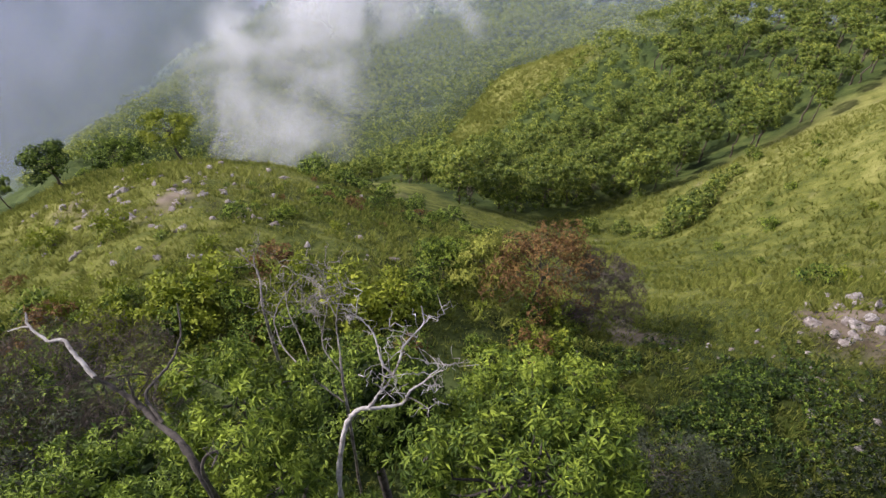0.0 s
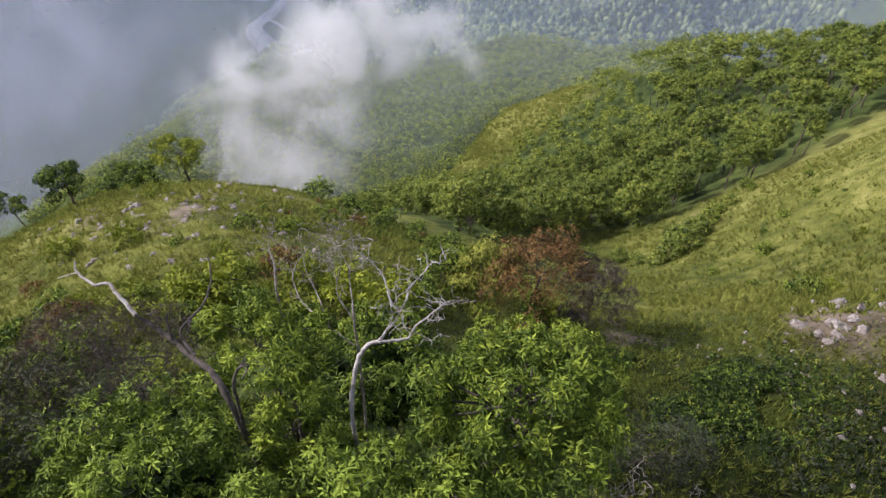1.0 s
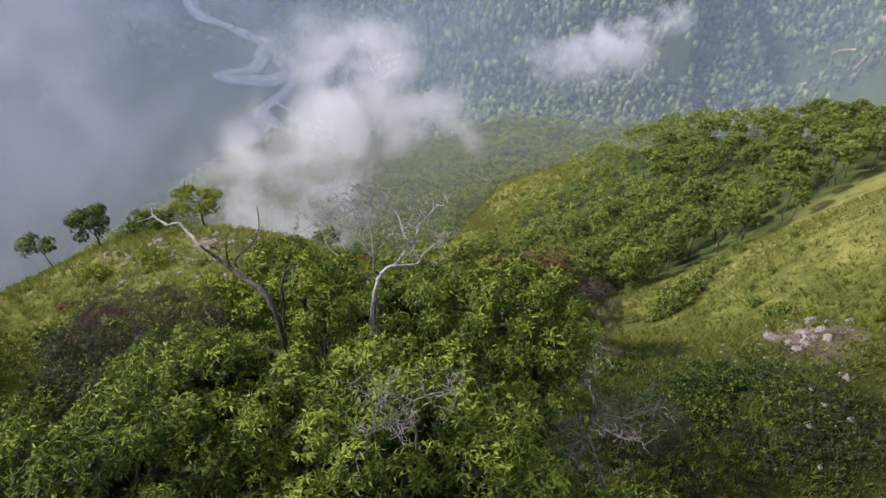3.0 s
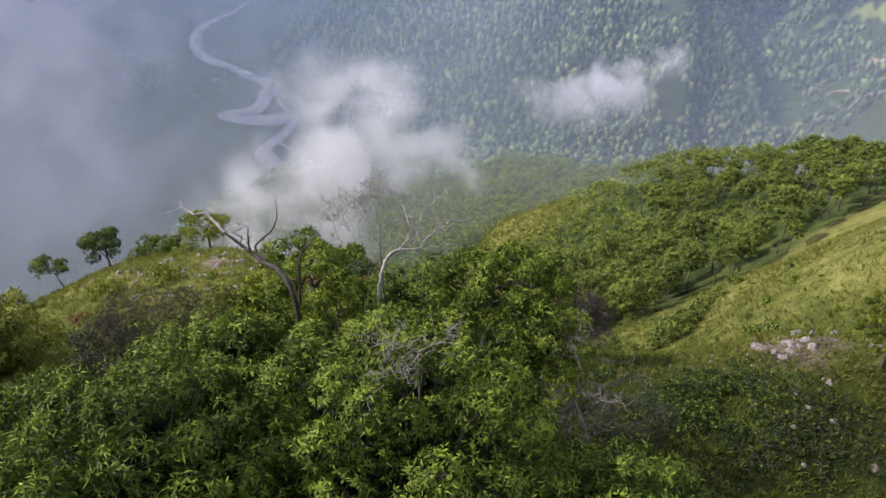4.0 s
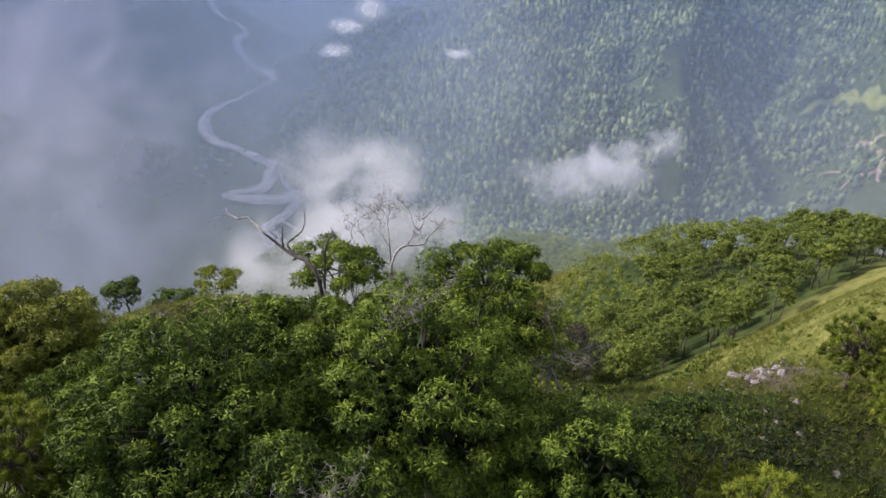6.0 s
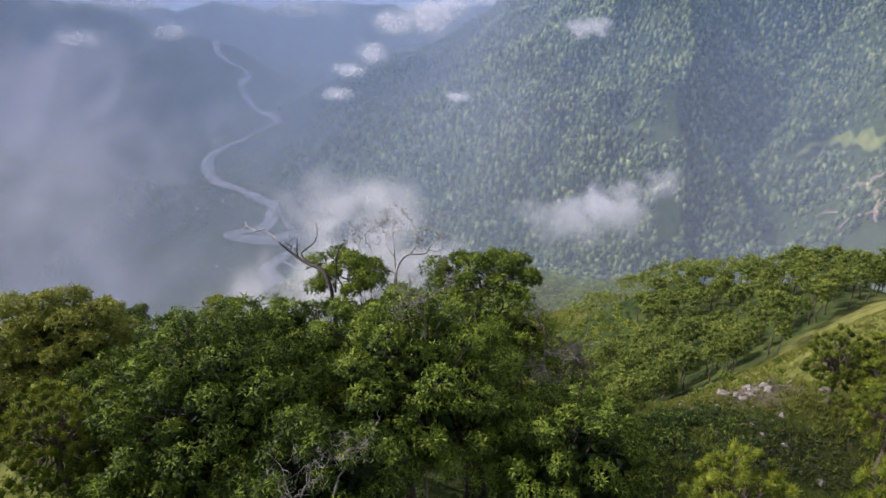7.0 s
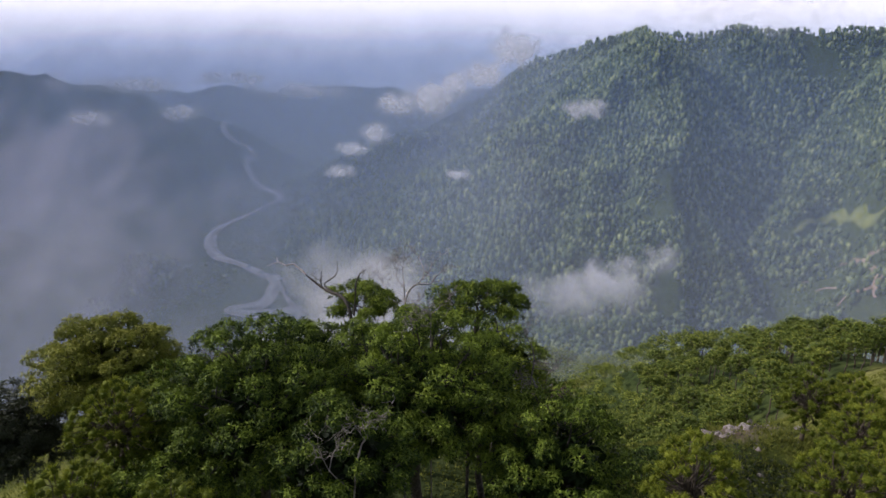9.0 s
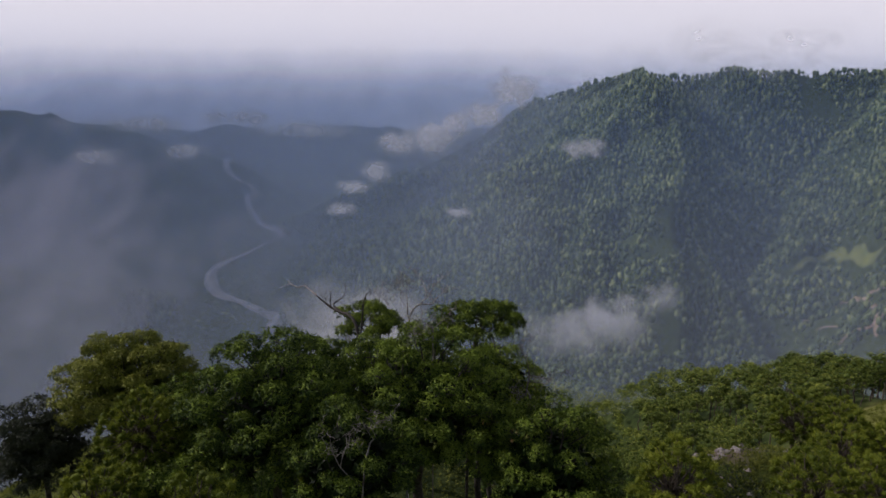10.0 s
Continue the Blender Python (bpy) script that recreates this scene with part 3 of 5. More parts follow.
# ---- far woods: lumps of foliage, past counting ----
def ball(level):
    bm = bmesh.new()
    bmesh.ops.create_icosphere(bm, subdivisions=level, radius=1.0)
    v, f = np.array([q.co[:] for q in bm.verts]), np.array([[q.index for q in p.verts] for p in bm.faces])
    bm.free()
    return v, f


def lumps(soup, rng, x, y, r, tall, level, jag=0.28):
    v, f = ball(level)
    n = len(x)
    z = height(x, y)
    q = v[None] * (1 + jag * rng.randn(n, len(v), 1)) * np.stack([r, r * (0.85 + 0.3 * rng.rand(n)), r * tall], -1)[:, None]
    q += np.stack([x, y, z + r * tall * 0.75], -1)[:, None]
    soup.add(q, (f[None] + np.arange(n)[:, None, None] * len(v)).reshape(-1, 3))


def jittered(rng, x0, x1, y0, y1, gap):
    x, y = np.meshgrid(np.arange(x0, x1, gap), np.arange(y0, y1, gap), indexing="ij")
    x, y = x.ravel(), y.ravel()
    return x + (rng.rand(len(x)) - 0.5) * gap * 0.95, y + (rng.rand(len(x)) - 0.5) * gap * 0.95


def far_woods(name, label, seed, box, gap, size, tall, level, keep):
    rng = np.random.RandomState(seed)
    x, y = jittered(rng, *box, gap)
    ok = keep(x, y) & (np.abs(np.degrees(np.arctan2(x, y + 30))) < 38)
    x, y = x[ok], y[ok]
    r = size * (0.6 + 0.8 * rng.rand(len(x)) ** 1.5)
    s = Soup()
    lumps(s, rng, x, y, r, tall, level)
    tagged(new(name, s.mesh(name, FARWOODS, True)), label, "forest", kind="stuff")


def leafy_woods(name, label, seed, box, gap, size, tall, keep):
    """Far crowns, each a bunch of leafy clumps."""
    rng = np.random.RandomState(seed)
    x, y = jittered(rng, *box, gap)
    ok = keep(x, y) & (np.abs(np.degrees(np.arctan2(x, y + 30))) < 38)
    x, y = x[ok], y[ok]
    r = size * (0.65 + 0.7 * rng.rand(len(x)))
    n, each = len(x), 24
    d = shell(rng, n * each, -0.25)
    rr = np.repeat(r, each)[:, None]
    c = np.repeat(np.stack([x, y, height(x, y) + r * tall], -1), each, 0)
    s = Soup()
    sprays(s, rng, c + d * rr * (1, 1, tall) * (0.7 + 0.35 * rng.rand(n * each, 1)), d + np.array((0, 0, 0.4)), 2, 1.15, 0.8, 0.25)
    # crown tops painted lighter, like sunlit leaves
    s.young.append(np.repeat(np.clip(0.25 + 0.55 * d[:, 2] + 0.4 * (rng.rand(len(d)) - 0.3), 0, 1), 8))
    tagged(new(name, s.mesh(name, WOODS)), label, "forest", kind="stuff")


leafy_woods("flank_forest", "dense broadleaf forest on the flank beyond the spur", 11, (-330, 330, 300, 760), 6.4, 3.3, 1.25, lambda x, y: (back_land(x, y) > near_land(x, y) - 6) & (rough(x, y, 60, 3) > -0.6) & (x > -300))
leafy_woods("gorge_forest", "broadleaf trees below the hill and the meadow", 15, (-200, 100, 170, 330), 6.0, 2.7, 1.25, lambda x, y: (woodland(x, y) > 0.6) & (y > np.interp(x, (-80, -40, -5, 4, 18, 34, 57, 90), (175, 190, 207, 242, 274, 300, 300, 310)) - 4) & (x > -38) & (back_land(x, y) <= near_land(x, y) - 6))
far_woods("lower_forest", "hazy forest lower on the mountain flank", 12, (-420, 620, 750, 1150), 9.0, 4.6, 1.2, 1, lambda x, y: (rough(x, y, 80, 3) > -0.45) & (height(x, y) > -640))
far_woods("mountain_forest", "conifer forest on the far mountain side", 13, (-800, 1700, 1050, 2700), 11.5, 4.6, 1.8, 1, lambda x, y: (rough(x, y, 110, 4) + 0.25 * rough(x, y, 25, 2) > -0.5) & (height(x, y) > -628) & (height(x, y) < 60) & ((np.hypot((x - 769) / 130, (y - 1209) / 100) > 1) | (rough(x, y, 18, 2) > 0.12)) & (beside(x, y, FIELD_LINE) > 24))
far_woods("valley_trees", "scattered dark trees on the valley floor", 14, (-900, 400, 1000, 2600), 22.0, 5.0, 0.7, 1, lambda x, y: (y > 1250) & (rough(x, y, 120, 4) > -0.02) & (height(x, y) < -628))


# ---- mist and cloud: slices through a fractal density ----
def cloud(name, label, centre, radii, slices, size, amount, facing=(-0.35, -0.5, 0.8), **look_of):
    m = mist_material(name, centre, radii, size, amount, **look_of)
    n = Vector(facing).normalized()
    a = n.cross(Vector((0, 0, 1))).normalized()
    b = n.cross(a)
    def span(v):
        return Vector((v.x * radii[0], v.y * radii[1], v.z * radii[2])).length

    a, b, deep = a * span(a) * 1.5, b * span(b) * 1.5, span(n) * 1.1
    s = Soup()
    for k in range(slices):
        o = Vector(centre) + n * deep * (2 * (k + 0.5) / slices - 1)
        s.add([o - a - b, o + a - b, o + a + b, o - a + b], [(0, 1, 2, 3)])
    tagged(new(name, s.mesh(name, m)), label, "cloud", kind="stuff")


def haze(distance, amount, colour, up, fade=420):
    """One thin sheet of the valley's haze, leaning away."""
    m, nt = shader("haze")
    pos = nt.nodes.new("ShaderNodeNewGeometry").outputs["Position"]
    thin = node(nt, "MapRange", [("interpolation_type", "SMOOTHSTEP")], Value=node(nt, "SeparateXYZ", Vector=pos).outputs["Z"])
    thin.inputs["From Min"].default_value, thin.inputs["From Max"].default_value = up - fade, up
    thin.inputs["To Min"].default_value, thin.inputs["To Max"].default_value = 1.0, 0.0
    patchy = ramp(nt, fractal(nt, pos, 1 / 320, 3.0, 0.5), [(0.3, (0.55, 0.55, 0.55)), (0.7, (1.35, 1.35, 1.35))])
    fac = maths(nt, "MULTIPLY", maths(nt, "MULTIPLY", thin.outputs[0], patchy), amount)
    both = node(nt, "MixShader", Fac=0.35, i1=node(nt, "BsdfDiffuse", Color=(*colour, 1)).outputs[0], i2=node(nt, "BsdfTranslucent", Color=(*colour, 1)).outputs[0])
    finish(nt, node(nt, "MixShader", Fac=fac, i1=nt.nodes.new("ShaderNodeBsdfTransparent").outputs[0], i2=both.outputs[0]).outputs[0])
    s = Soup()
    half = min(distance * 1.1 + 150, 4300)
    near, far = distance - 0.8 * 360, distance + 0.8 * (up + 300)
    s.add([(-half, near, -660), (half, near, -660), (half, far, up), (-half, far, up)], [(0, 1, 2, 3)])
    tagged(new("haze", s.mesh("haze", m)), "thin bluish haze hanging over the valley", "haze", kind="stuff")


# tinted sheets stand in for light scattered by the air, heaviest far off
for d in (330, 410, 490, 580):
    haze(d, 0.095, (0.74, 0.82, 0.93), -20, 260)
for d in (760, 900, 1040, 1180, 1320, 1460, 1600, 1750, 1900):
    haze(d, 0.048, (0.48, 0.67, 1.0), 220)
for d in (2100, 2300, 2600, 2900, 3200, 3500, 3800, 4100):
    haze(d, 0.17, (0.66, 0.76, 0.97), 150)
WHITE, GREY = (0.87, 0.89, 0.94), (0.48, 0.50, 0.64)
# the white column that rises out of the gorge, from its foot to its top
for c, r, dense in (((-108, 322, -258), (34, 40, 34), 0.2), ((-128, 352, -236), (36, 40, 42), 0.2), ((-92, 380, -228), (46, 45, 44), 0.28), ((-66, 420, -222), (46, 40, 38), 0.26), ((-46, 456, -206), (42, 42, 40), 0.32), ((-20, 430, -236), (60, 40, 28), 0.2), ((-90, 350, -262), (62, 45, 30), 0.12), ((-84, 440, -190), (50, 40, 34), 0.12)):
    cloud("cloud_bank", "white fog rising out of the gorge beyond the ridge", c, r, 16, 40, dense, facing=(-0.1, -0.8, 0.6), colour=(0.94, 0.95, 0.97), edge=0.9, ragged=5.2, passing=0.45)
cloud("cloud_bank", "grey fog filling the valley beside the ridge", (-700, 900, -330), (420, 340, 270), 9, 150, 0.32, facing=(-0.2, -0.65, 0.7), colour=GREY, edge=0.8, ragged=5.5)
cloud("cloud_bank", "grey fog low in the gorge", (-480, 650, -430), (200, 200, 120), 8, 110, 0.26, facing=(-0.2, -0.75, 0.6), colour=GREY, edge=1.0, ragged=3.6)
cloud("cloud_bank", "pale billow of fog in the valley beside the ridge", (-450, 720, -270), (150, 120, 110), 9, 100, 0.13, facing=(-0.1, -0.8, 0.6), colour=(0.78, 0.78, 0.86), edge=1.0, ragged=4.5)
cloud("cloud_bank", "low white cloud along the foot of the mountain", (205, 920, -395), (130, 60, 40), 10, 55, 0.18, colour=WHITE, edge=0.7, ragged=4.4)
cloud("cloud_bank", "low white cloud along the foot of the mountain", (262, 960, -378), (62, 45, 36), 10, 40, 0.26, colour=WHITE, edge=0.7, ragged=4.2)
cloud("cloud_bank", "wisp of white cloud before the mountain", (352, 1010, -370), (44, 35, 30), 8, 30, 0.2, colour=WHITE, edge=0.8, ragged=4.6)
for c, r in (((-198, 1386, -255), (42, 30, 20)), ((-150, 1386, -222), (36, 30, 27)), ((-93, 1386, -161), (57, 36, 30)), ((-30, 1386, -144), (72, 36, 48)), ((18, 1386, -123), (42, 30, 30)), ((78, 1392, -99), (66, 36, 33)), ((135, 1398, -54), (66, 36, 48)), ((-209, 1277, -280), (39, 24, 16)), ((25, 1113, -249), (30, 18, 11)), ((237, 1146, -141), (45, 24, 20))):
    cloud("small_cloud", "small ragged white cloud clinging to the mountain side", c, r, 9, 0.6 * r[0], 0.5, facing=(-0.25, -0.85, 0.45), colour=WHITE, edge=0.8, ragged=3.4)
for c, r in (((-729, 1353, -190), (66, 30, 20)), ((-799, 1675, -153), (198, 36, 28)), ((-639, 1592, -208), (66, 36, 23)), ((-450, 2028, -198), (198, 48, 30)), ((-600, 1968, -156), (156, 48, 28))):
    cloud("small_cloud", "small ragged white cloud beside the distant mountain", c, r, 8, 0.4 * r[0], 0.42, facing=(0.0, -0.85, 0.5), colour=WHITE, edge=0.8, ragged=3.4)
cloud("cloud_cap", "white cloud capping the mountain ridge", (960, 2300, 60), (620, 120, 110), 7, 210, 0.4, facing=(-0.55, -0.7, 0.45), colour=(0.97, 0.97, 1.0), edge=0.95, ragged=3.0, passing=0.1)
cloud("cloud_bank", "thin veil of mist drifting before the mountain", (60, 1250, -260), (230, 160, 230), 6, 220, 0.08, colour=(0.62, 0.66, 0.90), edge=0.8)


def build_backdrop():
    """The bright overcast sky closing the far end of the valley, bluer and dimmer down into the haze."""
    z, az = np.meshgrid(np.linspace(-720, 2600, 40), np.radians(np.linspace(-75, 75, 90)), indexing="ij")
    x, y = 4850 * np.sin(az), 4850 * np.cos(az)
    n, k = z.shape
    i, j = np.meshgrid(np.arange(n - 1), np.arange(k - 1), indexing="ij")
    s = Soup()
    s.add(np.stack([x, y, z], -1), np.stack([i * k + j, i * k + j + 1, (i + 1) * k + j + 1, (i + 1) * k + j], -1).reshape(-1, 4))
    m, nt = shader("overcast_sky")
    pos = nt.nodes.new("ShaderNodeNewGeometry").outputs["Position"]
    high = node(nt, "SeparateXYZ", Vector=pos).outputs["Z"]
    soft_edge = maths(nt, "MULTIPLY", maths(nt, "SUBTRACT", fractal(nt, pos, 1 / 900, 5.0, 0.5), 0.5), 260)
    r = node(nt, "MapRange", Value=maths(nt, "ADD", high, soft_edge))
    r.inputs["From Min"].default_value, r.inputs["From Max"].default_value = -700, 300
    c = ramp(nt, r.outputs[0], [(0.0, (0.19, 0.24, 0.35)), (0.40, (0.29, 0.35, 0.48)), (0.56, (0.43, 0.47, 0.57)), (0.66, (0.54, 0.56, 0.61)), (0.80, (0.61, 0.61, 0.62)), (1.0, (0.63, 0.62, 0.61))])
    finish(nt, node(nt, "Emission", Color=c, Strength=3.0).outputs[0])
    tagged(new("backdrop", s.mesh("backdrop", m, True)), "bright white overcast sky over the far end of the valley", "sky", kind="structure")


build_backdrop()


# ---- the forest on the spur ----
def forest():
    rng = np.random.RandomState(21)
    designs = []
    for k in range(7):
        r = 3.0 + 0.45 * (k % 3)
        tall = 9.6 + 0.9 * (k % 4)
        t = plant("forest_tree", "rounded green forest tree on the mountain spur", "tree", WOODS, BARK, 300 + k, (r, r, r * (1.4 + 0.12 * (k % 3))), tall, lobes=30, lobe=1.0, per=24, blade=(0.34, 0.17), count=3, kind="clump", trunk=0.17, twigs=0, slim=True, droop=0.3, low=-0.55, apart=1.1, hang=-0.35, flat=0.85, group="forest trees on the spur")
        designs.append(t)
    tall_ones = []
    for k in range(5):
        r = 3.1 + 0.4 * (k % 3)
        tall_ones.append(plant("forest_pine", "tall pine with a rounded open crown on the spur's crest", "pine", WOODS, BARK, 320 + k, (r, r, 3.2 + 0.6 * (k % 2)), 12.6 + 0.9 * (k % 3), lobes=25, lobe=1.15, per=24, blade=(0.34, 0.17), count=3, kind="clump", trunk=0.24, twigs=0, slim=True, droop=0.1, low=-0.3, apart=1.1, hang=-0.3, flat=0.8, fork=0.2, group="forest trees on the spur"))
    def grid(gap, crest):
        x, y = jittered(rng, -45, 200, 78, 290, gap)
        high = step_to(x - 62 - 0.12 * (y - 100) + 8 * rough(x, y, 30, 2), 1.0) > 0.5
        ok = (woodland(x, y) > 0.6) & (np.abs(np.degrees(np.arctan2(x, y + 30))) < 40) & (high == crest)
        return x[ok], y[ok]
    x, y = grid(6.3, False)
    xc, yc = grid(7.4, True)
    order = np.argsort(np.hypot(x - 40, y - 60))
    near, rest = order[:160], order[160:]
    for n, k in enumerate(near):
        size = 0.85 + 0.5 * rng.rand()
        if n < len(designs):
            place(designs[n], x[k], y[k], rng.rand() * 6.28, size)
        else:
            again(designs[rng.randint(len(designs))], x[k], y[k], rng.rand() * 6.28, size)
    for n, k in enumerate(np.argsort(np.hypot(xc - 60, yc - 60))[:140]):
        size = 0.75 + 0.4 * rng.rand()
        if n < len(tall_ones):
            place(tall_ones[n], xc[k], yc[k], rng.rand() * 6.28, size)
        else:
            again(tall_ones[rng.randint(len(tall_ones))], xc[k], yc[k], rng.rand() * 6.28, size)
    # the farther ones, joined
    s = Soup()
    z = height(x, y)
    far_pines = np.argsort(np.hypot(xc - 60, yc - 60))[140:]
    spots = [(x[k], y[k], z[k] + 3.2, 2.4) for k in rest] + [(xc[k], yc[k], float(height(xc[k], yc[k])) + 7.0, 3.0) for k in far_pines]
    for sx, sy, sz, r0 in spots:
        r = r0 + 1.2 * rng.rand()
        c = np.array((sx, sy, sz + r))
        at = shell(rng, 9, -0.3) * (r * 0.62) + c
        d = shell(rng, 108, -0.3)
        sprays(s, rng, np.repeat(at, 12, 0) + d * 0.95, d + np.array((0, 0, 0.4)), 2, 0.65, 0.42, 0.2)
        # light from above painted into the upward sprays
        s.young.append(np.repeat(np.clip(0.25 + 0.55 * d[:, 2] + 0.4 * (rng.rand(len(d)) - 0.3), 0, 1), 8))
    tagged(new("spur_forest", s.mesh("spur_forest", WOODS)), "green forest crowding the crest of the spur", "forest", kind="stuff")


forest()

# ---- the great broadleaf trees under the flight ----
BIG = "large spreading broadleaf tree with drooping green leaves"


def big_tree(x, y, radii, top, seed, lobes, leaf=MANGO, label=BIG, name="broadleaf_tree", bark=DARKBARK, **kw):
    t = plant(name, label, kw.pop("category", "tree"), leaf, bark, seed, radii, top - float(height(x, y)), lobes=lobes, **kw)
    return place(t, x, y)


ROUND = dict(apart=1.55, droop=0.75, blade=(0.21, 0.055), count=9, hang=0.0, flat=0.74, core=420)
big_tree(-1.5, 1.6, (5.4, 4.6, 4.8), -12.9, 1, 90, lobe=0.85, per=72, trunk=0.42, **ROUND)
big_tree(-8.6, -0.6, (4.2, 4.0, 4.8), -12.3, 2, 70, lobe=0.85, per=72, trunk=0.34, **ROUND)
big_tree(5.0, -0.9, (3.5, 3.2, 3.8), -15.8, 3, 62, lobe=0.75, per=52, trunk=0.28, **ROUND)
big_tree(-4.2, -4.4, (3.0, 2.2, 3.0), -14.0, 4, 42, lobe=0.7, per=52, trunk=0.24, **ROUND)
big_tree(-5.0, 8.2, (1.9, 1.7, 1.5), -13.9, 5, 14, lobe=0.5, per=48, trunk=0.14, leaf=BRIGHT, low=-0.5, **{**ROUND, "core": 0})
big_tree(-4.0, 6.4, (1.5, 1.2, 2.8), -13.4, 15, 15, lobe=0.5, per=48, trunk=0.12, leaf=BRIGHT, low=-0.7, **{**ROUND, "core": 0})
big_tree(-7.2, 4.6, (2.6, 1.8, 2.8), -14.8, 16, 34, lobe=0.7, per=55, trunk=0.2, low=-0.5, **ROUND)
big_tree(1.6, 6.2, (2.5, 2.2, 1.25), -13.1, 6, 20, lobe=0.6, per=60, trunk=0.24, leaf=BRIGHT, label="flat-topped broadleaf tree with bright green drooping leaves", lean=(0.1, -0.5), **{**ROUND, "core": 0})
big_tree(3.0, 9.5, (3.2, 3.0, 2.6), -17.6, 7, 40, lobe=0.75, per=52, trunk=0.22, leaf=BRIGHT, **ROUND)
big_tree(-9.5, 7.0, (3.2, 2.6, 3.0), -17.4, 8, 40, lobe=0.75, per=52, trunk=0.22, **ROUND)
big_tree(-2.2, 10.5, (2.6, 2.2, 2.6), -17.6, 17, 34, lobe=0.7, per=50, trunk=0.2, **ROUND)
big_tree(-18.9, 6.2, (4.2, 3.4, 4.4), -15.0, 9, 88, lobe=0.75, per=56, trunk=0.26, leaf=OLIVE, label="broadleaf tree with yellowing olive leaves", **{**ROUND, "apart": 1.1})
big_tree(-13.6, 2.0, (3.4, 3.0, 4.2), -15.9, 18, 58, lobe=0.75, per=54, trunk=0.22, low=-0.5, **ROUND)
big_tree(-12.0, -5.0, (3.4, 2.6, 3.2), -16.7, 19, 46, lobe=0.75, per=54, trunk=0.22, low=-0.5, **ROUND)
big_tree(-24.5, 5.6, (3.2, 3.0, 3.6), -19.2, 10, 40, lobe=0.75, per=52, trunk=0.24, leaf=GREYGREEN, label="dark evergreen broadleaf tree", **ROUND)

# pines
PINE_LABEL = "young pine with rounded tufts of yellow-green needles"
PINES = [(10.2, -3.8, -15.7), (16.6, -3.6, -16.2), (-14.6, -1.6, -14.6), (-14.2, -6.6, -15.3), (-9.3, -9.0, -14.2), (29.0, 20.0, -25.6), (28.5, 12.8, -24.4), (13.2, 3.2, -22.6), (34.0, 15.0, -25.0), (31.0, 16.5, -25.2), (19.5, 0.0, -21.5), (33.0, 21.0, -26.5), (38, 18, -25), (23.5, 2.5, -20.5)]
pines = {}
for n, (x, y, top) in enumerate(PINES):
    tall = top - float(height(x, y))
    size = 1.0 if tall > 11 else 1.25 if x > 26 else 0.8
    step = round(tall / size / 3) * 3
    if step not in pines:
        pines[step] = plant("pine_tree", PINE_LABEL, "pine", PINE, BARK, 41 + step, (2.1, 2.1, 2.7), step, lobes=115, lobe=0.46, per=6, blade=(0.30, 0.030), count=30, apart=1.0, low=-0.5, trunk=0.2, kind="pompom", twigs=0, group="young pines round the broadleaf trees")
        place(pines[step], x, y, n * 1.3, size, step * size - tall)
    else:
        again(pines[step], x, y, n * 1.3, size, step * size - tall)


# ---- bleached and dead trees ----
def dead_tree(name, label, x, y, limbs, bark, seed, slim=1.0, twigs=3):
    """limbs: crooked lines of places relative to the foot, the first one the trunk."""
    rng = np.random.RandomState(seed)
    thing = tagged(new(name), label, "dead tree")
    place(thing, x, y)
    z = float(height(x, y))
    for k, (line, r0) in enumerate(limbs):
        s = Soup()
        p = np.array(line, float) - (x, y, z)
        u = np.linspace(0, len(p) - 1, len(p) * 4)
        q = np.stack([np.interp(u, np.arange(len(p)), p[:, i]) for i in range(3)], 1)
        q[1:-1] = 0.25 * q[:-2] + 0.5 * q[1:-1] + 0.25 * q[2:]
        q[1:-1] = 0.25 * q[:-2] + 0.5 * q[1:-1] + 0.25 * q[2:]
        q += rng.randn(*q.shape) * 0.007
        rad = slim * np.linspace(r0, r0 * 0.35 if k else r0 * 0.7, len(q)) * (1 + 0.12 * rng.randn(len(q)))
        tube(s, q, rad, 7)
        if k:
            for _ in range(twigs):
                i = rng.randint(len(q) // 3, len(q))
                d = unit(rng.randn(3) * (1, 1, 0.6) + (0, 0, 0.7))
                e = q[i] + d * (0.4 + 0.7 * rng.rand())
                tw = bent(rng, q[i], e, 6, 0.12)
                tube(s, tw, np.linspace(rad[i] * 0.5, 0.006, 6), 5)
                for _ in range(3):
                    j = rng.randint(2, 6)
                    tube(s, bent(rng, tw[j], tw[j] + unit(rng.randn(3) + (0, 0, 0.5)) * (0.2 + 0.35 * rng.rand()), 5, 0.14), np.linspace(0.012, 0.004, 5), 4)
        part("trunk" if k == 0 else "branch", s.mesh("branch", bark, True), thing)
    return thing


